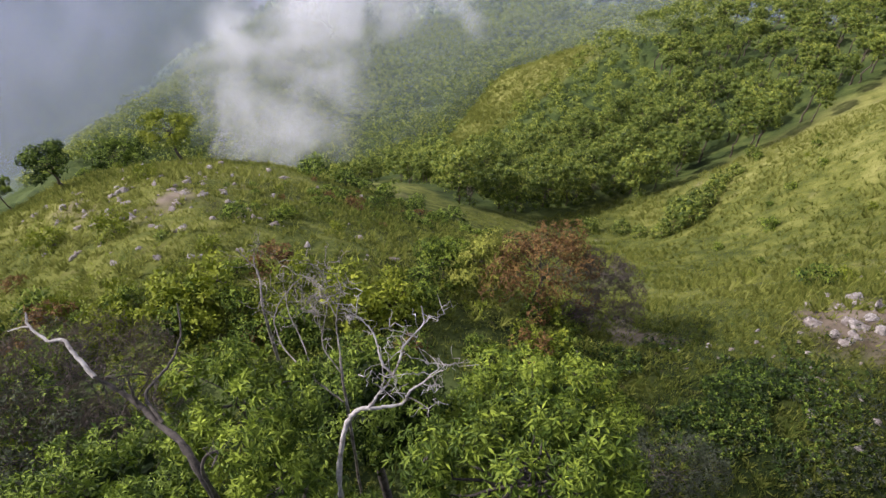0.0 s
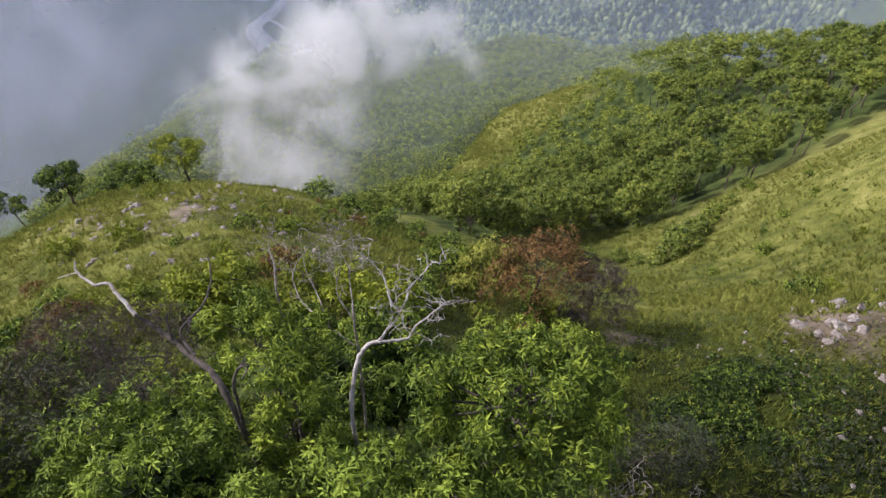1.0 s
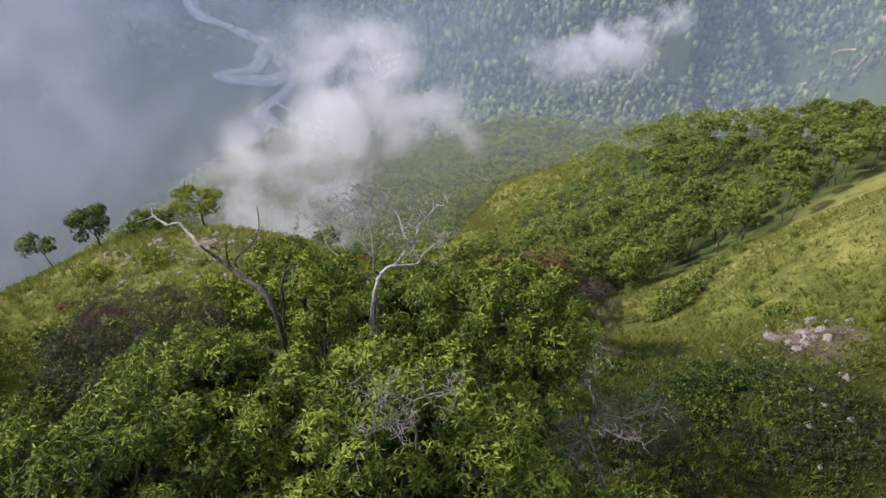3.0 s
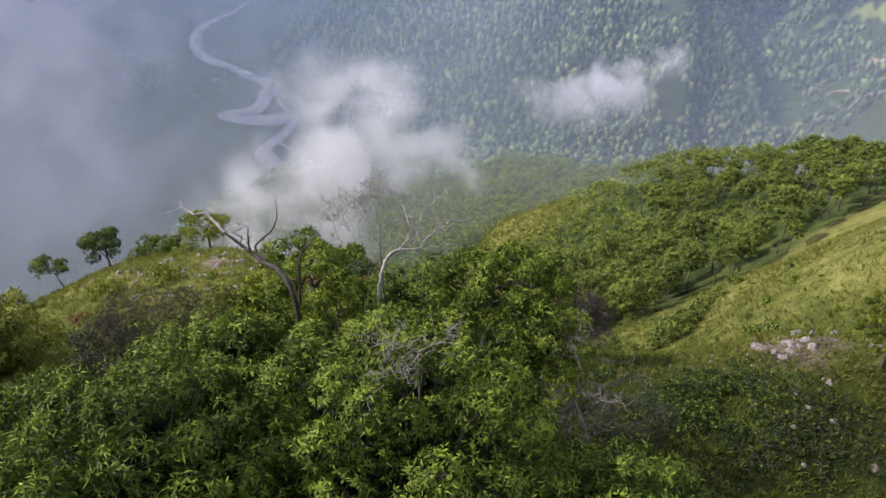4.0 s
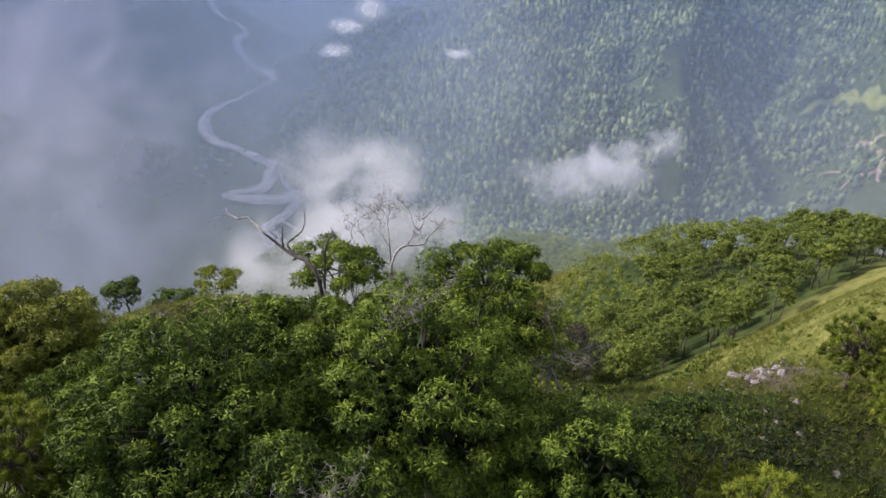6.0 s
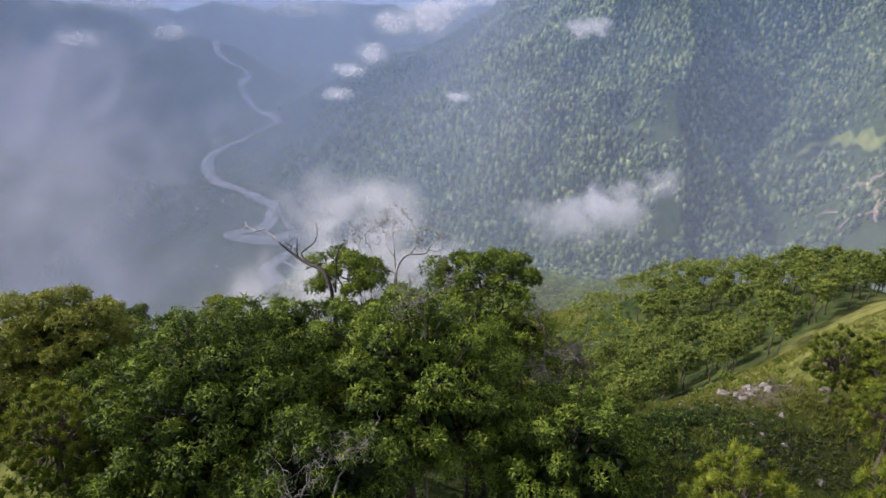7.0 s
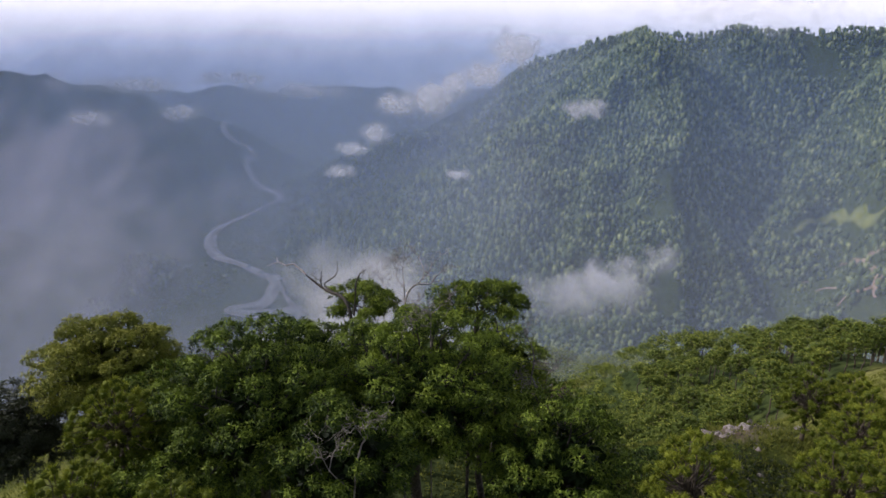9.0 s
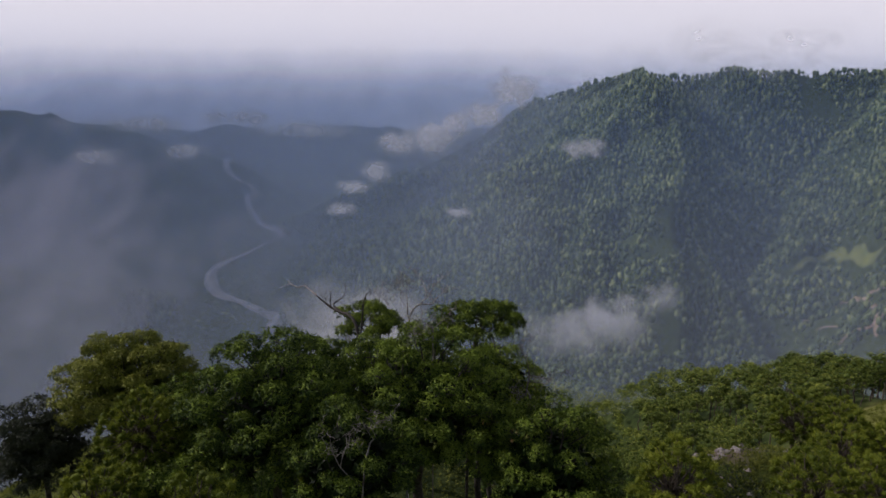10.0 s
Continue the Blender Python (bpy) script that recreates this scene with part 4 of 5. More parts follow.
WHITE_TREE = [
    ([(-2.5, 5.6, -31.5), (-2.4, 5.7, -20), (-2.36, 5.92, -15.58), (-2.41, 6.2, -15.2), (-2.35, 6.65, -14.67), (-2.25, 6.99, -14.24), (-2.08, 7.19, -13.93), (-1.83, 7.26, -13.73), (-1.59, 7.21, -13.63)], 0.112),
    ([(-1.66, 7.2, -13.64), (-1.47, 7.44, -13.48), (-1.26, 7.63, -13.36), (-1.13, 7.83, -13.23)], 0.060),
    ([(-1.13, 7.83, -13.23), (-1.36, 7.98, -13.1), (-1.45, 8.23, -12.9), (-1.54, 8.52, -12.75), (-1.68, 8.7, -12.6), (-1.89, 8.8, -12.4), (-2.12, 8.81, -12.15)], 0.048),
    ([(-1.13, 7.83, -13.23), (-0.98, 8.08, -13.09), (-0.92, 8.33, -12.9), (-0.74, 8.52, -12.8), (-0.44, 8.74, -12.6), (-0.44, 8.9, -12.45), (-0.5, 9.05, -12.3)], 0.048),
    ([(-1.62, 7.2, -13.63), (-1.2, 7.27, -13.69), (-0.84, 7.35, -13.65), (-0.78, 7.5, -13.4), (-0.5, 7.55, -13.2), (-0.25, 7.6, -12.9), (0.0, 7.5, -12.5)], 0.060),
    ([(-0.4, 7.58, -13.05), (-0.05, 8.0, -13.2), (-0.29, 8.31, -13.2), (-0.58, 8.51, -13.2)], 0.024),
]
dead_tree("bare_tree", "leafless tree with crooked bleached white branches", -2.5, 5.6, WHITE_TREE, PALE, 51, slim=0.66, twigs=5)
DARK_TREE = [
    ([(-5.0, 5.6, -31.0), (-5.0, 5.6, -18), (-5.2, 5.8, -14.6), (-5.58, 6.31, -14.2), (-5.97, 6.73, -14.1), (-6.5, 7.06, -14.1), (-7.0, 7.5, -14.0)], 0.10),
    ([(-6.9, 7.42, -14.02), (-7.26, 7.62, -13.85), (-7.62, 7.76, -13.6), (-7.95, 7.85, -13.35)], 0.085),
    ([(-6.37, 7.06, -14.05), (-6.8, 7.5, -13.95), (-6.9, 7.72, -13.85), (-6.61, 8.1, -13.75), (-6.4, 8.5, -13.7), (-6.38, 8.8, -13.65), (-6.35, 9.15, -13.6), (-6.4, 9.45, -13.4), (-6.5, 9.8, -13.2)], 0.045),
    ([(-7.0, 7.47, -13.95), (-7.05, 7.55, -13.6), (-6.98, 7.63, -13.05)], 0.05),
    ([(-5.0, 5.6, -14.8), (-4.8, 5.45, -12.9), (-4.6, 5.57, -12.4), (-4.31, 5.61, -12.3), (-4.46, 5.32, -12.5)], 0.05),
]
dead_tree("bare_tree", "half-dead tree with a dark forked trunk", -5.0, 5.6, DARK_TREE, DARKBARK, 52, twigs=1)
PALE_LIMB = [
    ([(-7.9, 7.83, -13.38), (-8.2, 8.1, -13.2), (-8.5, 8.35, -13.1), (-8.75, 8.62, -13.02), (-9.2, 8.65, -13.15), (-9.6, 8.9, -13.05), (-9.81, 9.1, -13.0), (-9.85, 9.3, -12.9)], 0.06),
    ([(-9.7, 8.98, -13.03), (-10.0, 9.08, -13.2), (-10.4, 9.06, -13.3)], 0.025),
]
tree = bpy.data.objects["bare_tree.001"]
rng = np.random.RandomState(5)
for line, r0 in PALE_LIMB:
    s = Soup()
    p = np.array(line) - np.array(tree.location)
    u = np.linspace(0, len(p) - 1, len(p) * 4)
    q = np.stack([np.interp(u, np.arange(len(p)), p[:, i]) for i in range(3)], 1) + 0.01 * rng.randn(len(u), 3)
    tube(s, q, np.linspace(r0, r0 * 0.35, len(q)), 7)
    part("branch", s.mesh("branch", PALE, True), tree, "bleached white twisted limb")
TWIGGY = [
    ([(-2.6, 8.0, -31), (-2.5, 8.0, -19), (-2.4, 8.1, -15.4), (-2.5, 8.54, -14.6), (-2.53, 8.87, -14.2)], 0.07),
    ([(-2.5, 8.7, -14.4), (-2.6, 9.25, -13.9), (-2.66, 9.63, -13.64), (-2.6, 9.92, -13.4), (-2.52, 10.26, -13.2), (-2.7, 10.55, -13.0)], 0.035),
    ([(-2.6, 9.6, -13.66), (-2.85, 10.0, -13.4), (-3.1, 10.4, -13.3), (-3.4, 10.6, -13.2)], 0.025),
    ([(-2.5, 8.6, -14.5), (-2.95, 8.98, -14.0), (-2.98, 9.33, -13.69), (-2.85, 9.69, -13.4), (-2.83, 10.1, -13.1)], 0.03),
    ([(-3.2, 8.6, -14.9), (-3.7, 9.8, -14.9), (-4.0, 10.27, -14.6), (-4.2, 10.69, -14.4), (-4.13, 11.3, -14.2)], 0.035),
    ([(-2.5, 8.2, -15.2), (-3.2, 8.6, -14.9), (-4.2, 9.6, -14.9), (-4.51, 10.27, -14.6), (-4.39, 10.64, -14.4), (-4.0, 11.26, -14.2), (-3.6, 11.45, -14.1)], 0.04),
]
dead_tree("bare_tree", "thin grey tree of bare forking twigs", -2.6, 8.0, TWIGGY, GREYWOOD, 53, slim=0.6, twigs=9)
dead_tree("bare_tree", "small grey dead tree below the hill", -7.1, 15.4, [
    ([(-7.1, 15.4, -29.5), (-7.1, 15.5, -24), (-7.08, 15.6, -21.2), (-7.13, 16.34, -20.5)], 0.07),
    ([(-7.13, 16.3, -20.5), (-7.32, 16.75, -20.3), (-7.69, 17.03, -20.1), (-8.07, 17.33, -19.9)], 0.04),
    ([(-7.15, 16.34, -20.5), (-7.44, 16.92, -20.1), (-7.39, 17.42, -19.8)], 0.035),
], GREYWOOD, 57, twigs=4)
NEAR_TWIGS = [
    ([(-3.6, -6.4, -31), (-3.6, -6.4, -18), (-3.43, -5.95, -15.7), (-3.31, -5.75, -15.28), (-3.23, -5.6, -14.98), (-3.03, -5.5, -14.81)], 0.05),
    ([(-3.03, -5.5, -14.81), (-3.15, -5.4, -14.52), (-3.04, -5.35, -14.33), (-2.9, -5.3, -14.19), (-2.56, -5.25, -14.1), (-2.3, -5.2, -14.05)], 0.03),
    ([(-3.1, -5.55, -14.85), (-3.29, -5.45, -14.65), (-3.48, -5.35, -14.4), (-3.55, -5.3, -14.2)], 0.025),
    ([(-3.6, -6.3, -16.6), (-4.4, -6.2, -15.8), (-4.7, -6.05, -15.16), (-4.81, -5.95, -14.9), (-4.81, -5.9, -14.5)], 0.03),
    ([(-4.4, -6.2, -15.8), (-4.26, -6.0, -15.12), (-4.1, -5.95, -14.95), (-4.02, -5.9, -14.6), (-4.08, -5.9, -14.4)], 0.028),
]
dead_tree("bare_tree", "small dead tree of pale twisted twigs before the green crown", -3.6, -6.4, NEAR_TWIGS, GREYWOOD, 54, slim=0.85, twigs=7)
EDGE_TWIGS = [
    ([(4.0, 3.2, -31), (4.1, 3.3, -20), (4.2, 3.4, -18), (4.45, 3.65, -16.4)], 0.07),
    ([(4.45, 3.65, -16.4), (4.3, 3.6, -15.6), (3.95, 3.6, -15.0), (3.81, 3.57, -14.48)], 0.04),
    ([(4.45, 3.65, -16.4), (4.9, 3.6, -16.5), (5.54, 3.54, -16.6), (6.13, 3.7, -16.28)], 0.035),
    ([(4.3, 3.5, -17.4), (3.9, 3.3, -17.6), (3.66, 2.82, -17.9), (4.13, 1.7, -17.58)], 0.045),
    ([(4.3, 3.5, -17.2), (4.5, 2.6, -17.4), (4.62, 1.75, -17.56), (4.9, 1.3, -17.7)], 0.04),
    ([(4.4, 3.6, -16.8), (4.8, 3.1, -16.6), (5.14, 2.75, -16.5), (5.5, 2.6, -16.2)], 0.035),
    ([(4.3, 3.5, -17.5), (3.9, 3.9, -17.6), (3.64, 4.14, -17.8), (3.2, 4.3, -17.6)], 0.035),
]
dead_tree("bare_tree", "dead grey branches at the edge of the thicket", 4.0, 3.2, EDGE_TWIGS, GREYWOOD, 55, slim=0.8, twigs=10)
CROWN_TWIGS = [
    ([(-0.8, 1.4, -31), (-0.8, 1.3, -18), (-0.8, 1.25, -14), (-0.8, 1.1, -12.7)], 0.05),
    ([(-0.8, 1.1, -12.7), (-1.1, 1.05, -12.4), (-1.6, 1.0, -12.2), (-2.0, 0.9, -12.3)], 0.03),
    ([(-0.8, 1.1, -12.7), (-0.5, 1.05, -12.4), (-0.2, 0.9, -12.1), (0.2, 0.8, -12.1)], 0.03),
    ([(-0.8, 1.15, -12.9), (-0.85, 0.7, -12.5), (-0.78, 0.4, -12.2), (-1.0, 0.0, -12.1)], 0.03),
    ([(-0.8, 1.2, -13.4), (-1.5, 0.6, -13.0), (-1.9, 0.2, -12.8)], 0.03),
]
dead_tree("bare_tree", "leafless grey twigs standing out of the green crown", -0.8, 1.4, CROWN_TWIGS, GREYWOOD, 58, slim=0.7, twigs=9)
FLAT_LIMB = [
    ([(1.2, 5.8, -31), (1.2, 5.8, -19), (1.67, 6.01, -17.23)], 0.1),
    ([(1.6, 6.0, -17.3), (2.2, 6.19, -16.86), (2.6, 6.42, -16.38), (2.79, 6.59, -16.01), (2.6, 6.82, -15.53), (2.41, 6.99, -15.16)], 0.06),
    ([(2.74, 6.5, -16.21), (3.14, 6.57, -16.06), (3.67, 6.71, -15.77), (4.08, 6.82, -15.5)], 0.03),
]
dead_tree("bare_tree", "dark arching limb beside the flat-topped tree", 1.2, 5.8, FLAT_LIMB, DARKBARK, 56, twigs=3)

# ---- shrubs ----
big_tree(-14.4, 13.6, (4.6, 3.2, 2.6), -21.3, 61, 26, leaf=PURPLE, name="bare_shrub", label="leafless purple-grey thorn shrub", bark=DARKBARK, category="shrub", lobe=1.1, per=60, blade=(0.30, 0.014), count=6, stems=5, trunk=0.12, twigs=9)
big_tree(-15.2, 10.6, (3.8, 3.0, 2.6), -20.9, 62, 26, leaf=GREYGREEN, name="shrub", label="dark grey-green small-leaved shrub", category="shrub", lobe=0.95, per=90, blade=(0.10, 0.05), count=7, stems=4, trunk=0.12)
big_tree(9.7, 12.0, (2.6, 2.3, 2.2), -26.4, 63, 20, leaf=GREYGREEN, name="shrub", label="airy grey-green shrub on the slope", bark=DARKBARK, category="shrub", lobe=0.8, per=80, blade=(0.12, 0.03), count=6, stems=4, trunk=0.1, twigs=7)
big_tree(9.4, 25.6, (3.0, 2.6, 3.0), -30.4, 68, 26, leaf=PURPLE, name="shrub", label="purple-brown half-bare shrub on the saddle", bark=DARKBARK, category="shrub", lobe=0.8, per=60, blade=(0.2, 0.03), count=6, stems=5, trunk=0.11, twigs=9)
big_tree(6.2, 26.2, (4.0, 3.0, 3.4), -28.9, 64, 36, leaf=RUST, name="shrub", label="large rust-red and brown shrub, half bare", bark=DARKBARK, category="shrub", lobe=0.9, per=60, blade=(0.16, 0.07), count=5, stems=6, trunk=0.13, twigs=8)
big_tree(3.0, 27.4, (2.4, 2.2, 2.4), -30.6, 65, 20, leaf=OLIVE, name="shrub", label="olive-brown shrub beside the rust-red one", category="shrub", lobe=0.8, per=65, blade=(0.18, 0.08), count=5, stems=4, trunk=0.1)
big_tree(0.2, 28.0, (2.2, 2.0, 2.3), -31.6, 66, 18, leaf=BRIGHT, name="shrub", label="bright green leafy shrub", category="shrub", lobe=0.75, per=65, blade=(0.18, 0.08), count=5, stems=4, trunk=0.1)
round_bush = plant("round_bush", "rounded yellow-green bush on the grassy ridge", "bush", YELLOW, DARKBARK, 71, (1.3, 1.3, 0.9), 1.7, lobes=14, lobe=0.5, per=13, blade=(0.25, 0.11), count=4, stems=3, twigs=0, slim=True, trunk=0.06, low=-0.5, group="bushes on the ridge")
green_bush = plant("round_bush", "rounded green bush on the slope", "bush", BRIGHT, DARKBARK, 72, (1.3, 1.2, 0.9), 1.7, lobes=14, lobe=0.5, per=13, blade=(0.25, 0.11), count=4, stems=3, twigs=0, slim=True, trunk=0.06, low=-0.5, group="bushes on the ridge")
dark_bush = plant("round_bush", "low dark green bush", "bush", MANGO, DARKBARK, 73, (1.4, 1.2, 0.9), 1.7, lobes=14, lobe=0.5, per=13, blade=(0.25, 0.11), count=4, stems=3, twigs=0, slim=True, trunk=0.06, low=-0.5, group="bushes on the ridge")
BUSHES = [
    (0, -22.7, 31.5, 1.0), (0, -28.2, 31.8, 1.0), (0, -12.4, 21.4, 1.5), (0, -14.3, 20.8, 1.2), (0, -2.9, 21.8, 1.15), (0, -6.2, 22.6, 0.9), (0, -26, 43, 0.8),
    (1, 51, 71.5, 1.25), (1, 43, 69, 0.8),
    (2, -15, 58, 1.5), (2, -12, 62, 1.3), (2, 29.5, 33, 1.1), (0, 32, 33.5, 0.8), (2, -19, 18, 1.2), (1, -22, 17.5, 1.1), (2, -25, 20, 1.2), (0, -17, 19.5, 1.0),
    (1, 60, 84, 0.9), (1, 66, 88, 0.8), (1, 72, 100, 0.9), (0, 60, 66, 0.6), (1, 68, 110, 1.0), (2, -8, 66, 1.2), (2, -4, 70, 1.3), (2, 2, 74, 1.4),
]
for n, (k, x, y, size) in enumerate(BUSHES):
    src = (round_bush, green_bush, dark_bush)[k]
    if [b[0] for b in BUSHES].index(k) == n:
        place(src, x, y, n * 0.9, size, 0.1)
    else:
        again(src, x, y, n * 0.9, size, 0.1)
saddle_bush = plant("saddle_bush", "big rounded green shrub at the forest's edge", "bush", WOODS, BARK, 74, (2.6, 2.4, 2.0), 3.9, lobes=20, lobe=0.85, per=17, blade=(0.34, 0.2), count=3, apart=1.1, kind="clump", stems=3, twigs=0, slim=True, trunk=0.1, low=-0.5, group="shrubs at the forest's edge")
for n, (x, y, size) in enumerate([(44, 87, 1.1), (47.5, 89.5, 1.3), (41, 85.5, 0.8), (51, 94, 1.25), (55, 98.5, 1.0), (48, 95, 1.2), (38, 88, 0.7), (58, 103, 0.9), (36, 92, 0.8), (62, 106, 0.8), (30, 94, 0.9), (70, 116, 0.8)]):
    if n == 0:
        place(saddle_bush, x, y, 0, size, 0.2)
    else:
        again(saddle_bush, x, y, n * 1.7, size * 0.95, 0.2)
rng = np.random.RandomState(76)
for n in range(60):  # shrubs dotted over the meadow on the spur
    x, y = -4 + 62 * rng.rand(), 202 + 98 * rng.rand()
    if knoll(x, y) < 0.95:
        again(saddle_bush, x, y, n, 0.22 + 0.3 * rng.rand() ** 2, 0.3)
rng = np.random.RandomState(77)
for n in range(64):  # small shrubs dotted over the slopes
    x, y = (-50 + 45 * rng.rand(), 24 + 40 * rng.rand()) if n < 30 else (28 + 75 * rng.rand(), 34 + 75 * rng.rand())
    if woodland(np.array(x), np.array(y)) < 0.3:
        again((round_bush, green_bush, dark_bush)[rng.randint(3)], x, y, rng.rand() * 6, 0.22 + 0.35 * rng.rand() ** 2, 0.1)
for n in range(66):
    x, y = -26 + 38 * rng.rand(), -12 + 34 * rng.rand()
    if x > 7 and y > 4 or y > 23 - 0.25 * abs(x + 8):
        continue
    again((round_bush, green_bush, dark_bush, dark_bush)[rng.randint(4)], x, y, rng.rand() * 6, 0.9 + 0.8 * rng.rand(), 0.1)

for n in range(24):  # thick low growth under the great trees
    again((dark_bush, green_bush, dark_bush)[n % 3], -17 + 27 * rng.rand(), -12 + 16 * rng.rand(), rng.rand() * 6, 2.0 + 1.4 * rng.rand(), 0.2)

autumn_bush = plant("round_bush", "low bush turning orange-brown at the hill's foot", "bush", RUST, DARKBARK, 75, (1.2, 1.1, 0.8), 1.5, lobes=13, lobe=0.48, per=13, blade=(0.2, 0.1), count=4, stems=3, twigs=2, slim=True, trunk=0.05, low=-0.5, group="bushes on the ridge")
place(autumn_bush, -21.5, 21.5, 0, 1.0, 0.1)
for n in range(56):  # scrub along the hill's foot and its shaded shoulder
    x, y = (-34 + 42 * rng.rand(), 18.5 + 9 * rng.rand() ** 1.6) if n < 44 else (-16 + 26 * rng.rand(), 60 + 16 * rng.rand())
    src = (round_bush, green_bush, dark_bush, round_bush, autumn_bush)[rng.randint(5)] if n < 44 else (dark_bush, autumn_bush, dark_bush)[rng.randint(3)]
    again(src, x, y, rng.rand() * 6, 0.4 + 0.65 * rng.rand(), 0.1)

for n in range(74):  # dark scrub on the hill's shaded flank
    u = rng.rand()
    x, y = -14 + 15 * u + 3 * rng.randn(), 37 + 30 * u + 5 * rng.randn()
    again((dark_bush, dark_bush, autumn_bush, green_bush)[rng.randint(4)], x, y, rng.rand() * 6, 0.3 + 0.5 * rng.rand() ** 2, 0.1)

# trees on the hilltop
umbrella = plant("umbrella_tree", "umbrella-crowned tree on the rocky hilltop", "tree", YELLOW, DARKBARK, 81, (3.3, 3.0, 1.5), 5.9, lobes=22, lobe=0.75, per=60, blade=(0.22, 0.10), count=5, trunk=0.19, fork=0.1, low=-0.05, lean=(-0.6, 0.2))
place(umbrella, -29.3, 57.2)
hill_tree = plant("hill_tree", "small round-crowned green tree on the ridge", "tree", MANGO, BARK, 82, (2.3, 2.1, 1.8), 4.9, lobes=18, lobe=0.8, per=55, blade=(0.24, 0.11), count=5, trunk=0.17, fork=0.1, lean=(-0.3, 0))
place(hill_tree, -37.0, 47.6)
hill_bush = plant("hill_tree", "broad low green tree beside the hilltop", "tree", MANGO, BARK, 83, (3.4, 2.6, 1.7), 3.6, lobes=24, lobe=0.8, per=55, blade=(0.24, 0.11), count=5, trunk=0.15, stems=3)
place(hill_bush, -36.0, 56.5)
thin_tree = plant("hill_tree", "thin leaning green tree on the ridge", "tree", BRIGHT, BARK, 84, (1.9, 1.7, 0.9), 3.9, lobes=10, lobe=0.65, per=50, blade=(0.22, 0.1), count=5, trunk=0.09, fork=0.2, lean=(-1.0, 0))
place(thin_tree, -42.0, 46.0)

# ---- rocks ----
def rock_mesh(seed):
    rng = np.random.RandomState(seed)
    v, f = ball(3)
    q = v.copy()
    for _ in range(9):
        n = unit(rng.randn(3))
        d = q @ n
        cut = 0.45 + 0.35 * rng.rand()
        q -= np.where(d > cut, d - cut, 0)[:, None] * n
    q *= (1.0, 0.55 + 0.3 * rng.rand(), 0.3 + 0.22 * rng.rand())
    q += 0.045 * rng.randn(*q.shape)
    s = Soup()
    s.add(q, f)
    return s.mesh("rock", ROCK)


ROCKS = [rock_mesh(90 + k) for k in range(7)]
rng = np.random.RandomState(88)
for cx, cy, sx, sy, n, small, large in ((26.5, 24.4, 2.4, 1.7, 40, 0.15, 0.95), (21.0, 17.5, 2.8, 3.4, 36, 0.12, 0.5), (16, 22.5, 4.0, 1.0, 22, 0.1, 0.4), (-22, 40, 4.5, 3.0, 60, 0.2, 0.62), (-20, 32, 5.0, 3.0, 40, 0.18, 0.55), (-29, 38, 3.5, 2.0, 26, 0.2, 0.62), (-27, 50, 5.0, 3.0, 26, 0.15, 0.6), (-9, 28.5, 4.0, 2.5, 20, 0.15, 0.55), (-13, 50, 4, 6, 8, 0.2, 0.6), (39, 39, 4, 3, 8, 0.2, 0.5), (23, 21, 3, 2, 12, 0.15, 0.5)):
    for _ in range(n):
        x, y = cx + sx * rng.randn(), cy + sy * rng.randn()
        ob = tagged(new("rock", ROCKS[rng.randint(7)]), "pale weathered rock lying in the grass", "rock", "rocks on the ridge")
        size = small + (large - small) * rng.rand() ** 2.0
        place(ob, x, y, rng.rand() * 6.28, size, 0.04 * size)
        ob.rotation_euler[0] = 0.35 * rng.randn()


# ---- grass ----
def tufts(name, label, seed, n, box, keep, tall, wide, blades=4):
    rng = np.random.RandomState(seed)
    x, y = box[0] + (box[1] - box[0]) * rng.rand(n), box[2] + (box[3] - box[2]) * rng.rand(n)
    ok = keep(x, y) & (rough(x, y, 5, 3) + 0.35 * rng.randn(n) > -0.35)
    x, y = np.repeat(x[ok], blades), np.repeat(y[ok], blades)
    m = len(x)
    x, y = x + 0.12 * rng.randn(m), y + 0.12 * rng.randn(m)
    z = height(x, y) - 0.05
    a = rng.rand(m) * 6.283
    h = tall * (0.5 + rng.rand(m)) * (0.75 + 0.5 * lattice(x / 4, y / 4))
    w = wide * (0.6 + 0.8 * rng.rand(m))
    lean = 0.55 * h
    p = np.stack([x, y, z], -1)
    s = np.stack([np.cos(a), np.sin(a), 0 * a], -1) * w[:, None]
    t = p + np.stack([lean * rng.randn(m) * 0.6, lean * rng.randn(m) * 0.6, h], -1)
    soup = Soup()
    soup.add(np.stack([p - s, p + s, t], 1), np.arange(m * 3).reshape(-1, 3))
    me = soup.mesh(name, GRASS)
    me.attributes.new("dry", "FLOAT", "POINT").data.foreach_set("value", np.repeat(dryness(x, y), 3).astype(np.float32))
    tagged(new(name, me), label, "grass", kind="stuff")


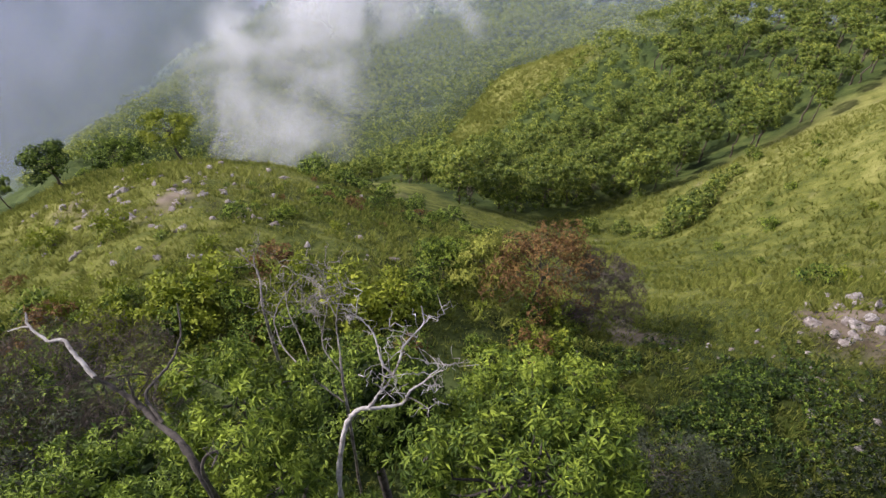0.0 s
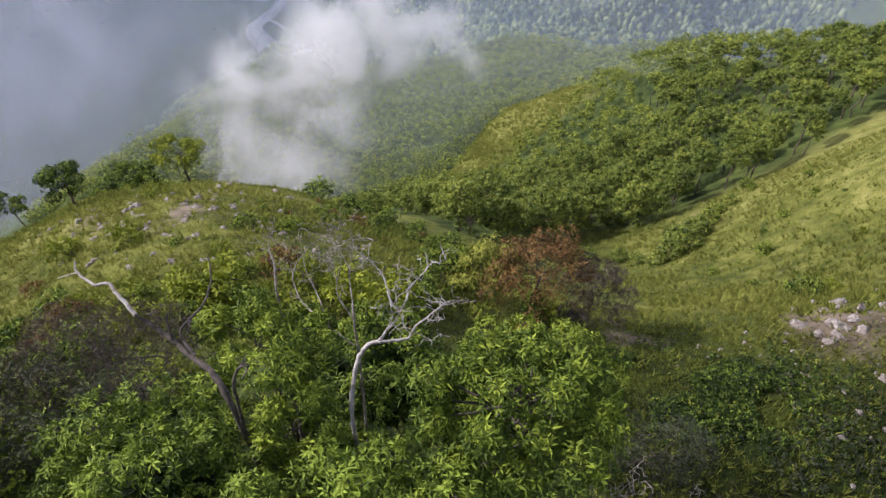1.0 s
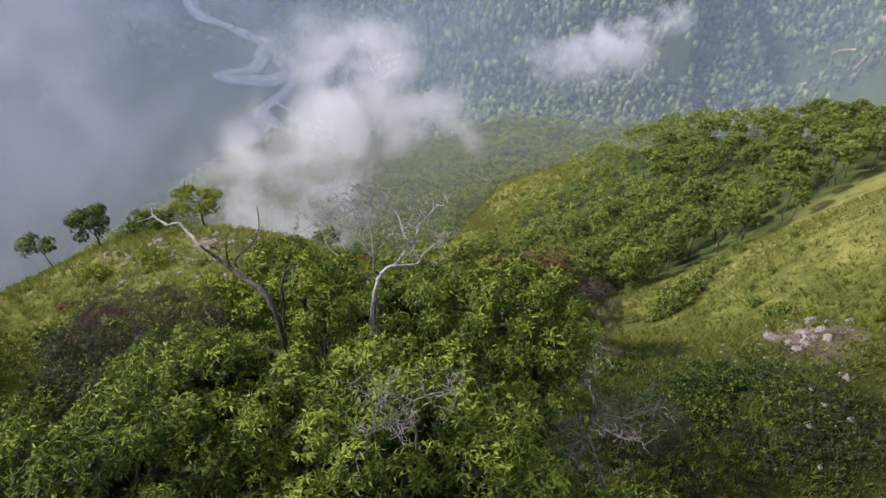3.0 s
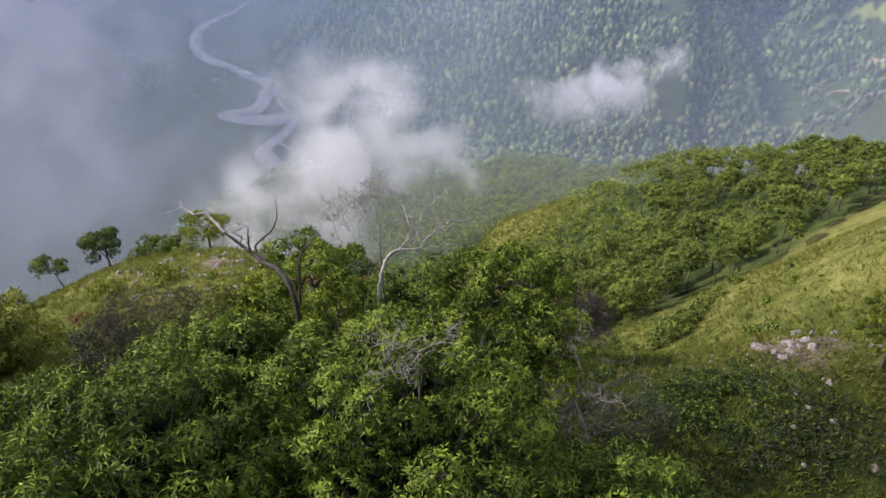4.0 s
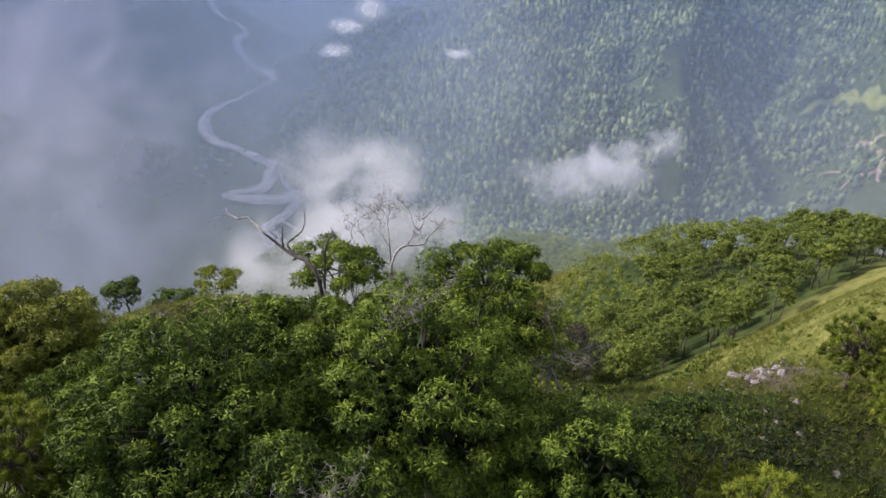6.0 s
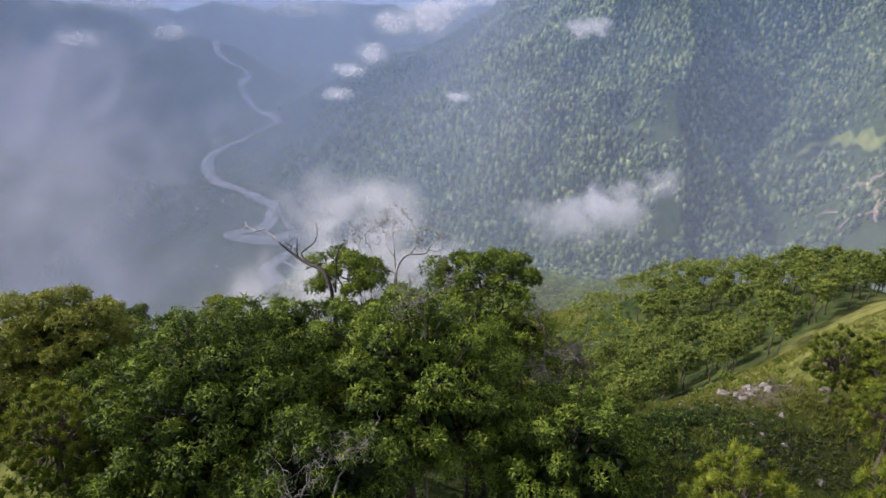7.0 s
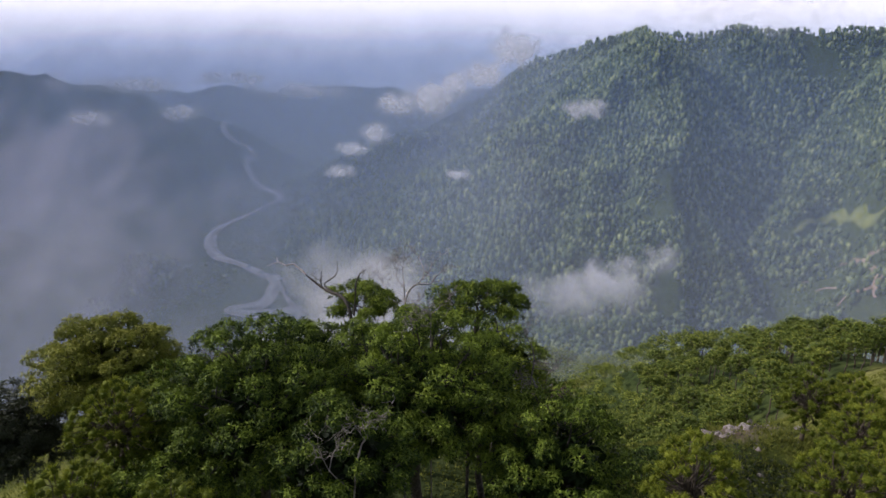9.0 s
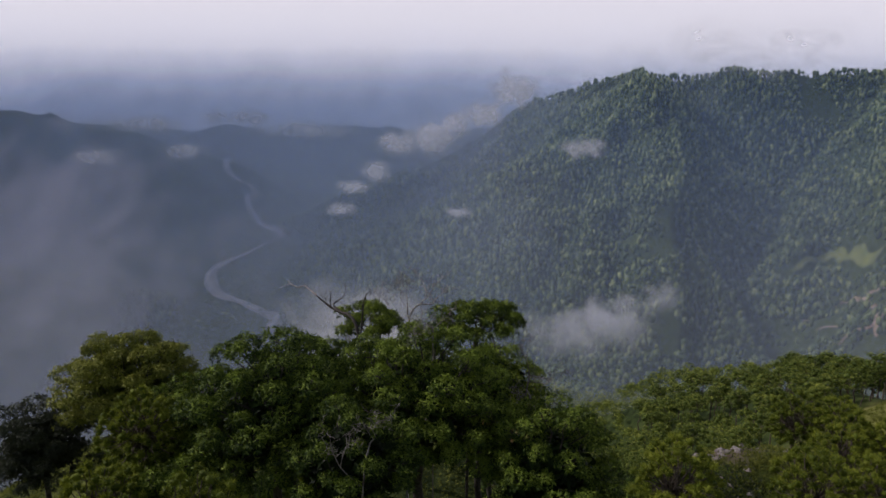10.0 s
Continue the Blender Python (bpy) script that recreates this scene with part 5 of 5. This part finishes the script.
def tussocks(name, label, seed, n, box, keep, wide, tall):
    """Rounded clumps of grass, their blades leaning out all round."""
    rng = np.random.RandomState(seed)
    x, y = box[0] + (box[1] - box[0]) * rng.rand(n), box[2] + (box[3] - box[2]) * rng.rand(n)
    ok = keep(x, y) & (rough(x, y, 9, 3) + 0.3 * rng.randn(n) > -0.1)
    x, y = x[ok], y[ok]
    m, blades = len(x), 16
    big = np.repeat(0.45 + 0.9 * rng.rand(m) ** 2, blades)
    c = np.repeat(np.stack([x, y, height(x, y) - 0.04], -1), blades, 0)
    a = rng.rand(m * blades) * 6.283
    out = np.stack([np.cos(a), np.sin(a), 0 * a], -1)
    side = np.stack([-np.sin(a), np.cos(a), 0 * a], -1) * (0.10 * wide * big)[:, None]
    p = c + out * (0.25 * wide * big * rng.rand(m * blades))[:, None]
    t = p + out * (wide * big * (0.25 + 0.75 * rng.rand(m * blades)))[:, None]
    t[:, 2] += tall * big * (0.5 + 0.6 * rng.rand(m * blades))
    soup = Soup()
    soup.add(np.stack([p - side, p + side, t], 1), np.arange(m * blades * 3).reshape(-1, 3))
    me = soup.mesh(name, GRASS)
    me.attributes.new("dry", "FLOAT", "POINT").data.foreach_set("value", np.repeat(dryness(p[:, 0], p[:, 1]), 3).astype(np.float32))
    tagged(new(name, me), label, "grass", kind="stuff")


tussocks("grass_tussocks", "tussocks of long grass over the open slope", 121, 15000, (22, 112, 24, 122), lambda x, y: woodland(x, y) < 0.4, 0.8, 0.55)
tussocks("grass_tussocks", "tussocks of grass over the rocky hill", 122, 8000, (-52, 10, 22, 70), lambda x, y: bareness(x, y) < 0.6, 0.6, 0.45)
tussocks("grass_tussocks", "tussocks of green grass between the rocks", 123, 4000, (7, 40, 2, 34), lambda x, y: bareness(x, y) < 0.6, 0.45, 0.36)
tussocks("grass_tussocks", "tufted straw grass on the spur's meadow", 124, 5000, (-10, 66, 196, 306), lambda x, y: knoll(x, y) < 1.0, 1.5, 0.9)
tufts("hill_grass", "long yellow-green grass on the rocky hill", 101, 46000, (-55, 14, 17, 76), lambda x, y: bareness(x, y) < 0.5, 0.28, 0.04, 3)
tufts("bowl_grass", "long green and straw grass in the hollow", 102, 50000, (4, 118, 8, 125), lambda x, y: woodland(x, y) < 0.4, 0.34, 0.055, 3)
tufts("knoll_grass", "straw-yellow grass on the far knoll", 104, 26000, (-25, 80, 190, 305), lambda x, y: knoll(x, y) < 1.05, 0.7, 0.16, 3)
tufts("bench_grass", "short grass between the rocks", 103, 16000, (7, 42, 0, 36), lambda x, y: np.ones(len(x), bool), 0.24, 0.03)


def herbs(name, label, seed, n, cx, cy, sx, sy, leaf, blade, tall):
    """Low leafy plants covering the ground."""
    rng = np.random.RandomState(seed)
    x, y = cx + sx * rng.randn(n), cy + sy * rng.randn(n)
    ok = rough(x, y, 2.6, 3) > -0.12
    x, y = x[ok], y[ok]
    p = np.stack([x, y, height(x, y) + tall * rng.rand(len(x))], -1)
    s = Soup()
    sprays(s, rng, p, np.tile((0.0, 0.0, 1.0), (len(x), 1)) + 0.4 * rng.randn(len(x), 3), 6, blade, blade * 0.5, 0.2)
    s.young.append(np.repeat(rng.rand(len(x)) * 0.8, 24))
    tagged(new(name, s.mesh(name, leaf)), label, "undergrowth", kind="stuff")


herbs("ground_cover", "low leafy green plants carpeting the slope", 111, 7000, 14.5, 18.2, 3.4, 2.2, MANGO, 0.16, 0.45)
herbs("ground_cover", "weedy undergrowth along the ledge", 112, 3000, 20, 13, 5.0, 5.0, GREYGREEN, 0.14, 0.35)
herbs("ground_cover", "yellow-green undergrowth below the rocky hill", 113, 5000, -10, 21, 9.0, 3.0, YELLOW, 0.14, 0.5)
herbs("ground_cover", "brown-green undergrowth between the thickets", 114, 6000, -6, 14, 11.0, 4.0, OLIVE, 0.14, 0.6)
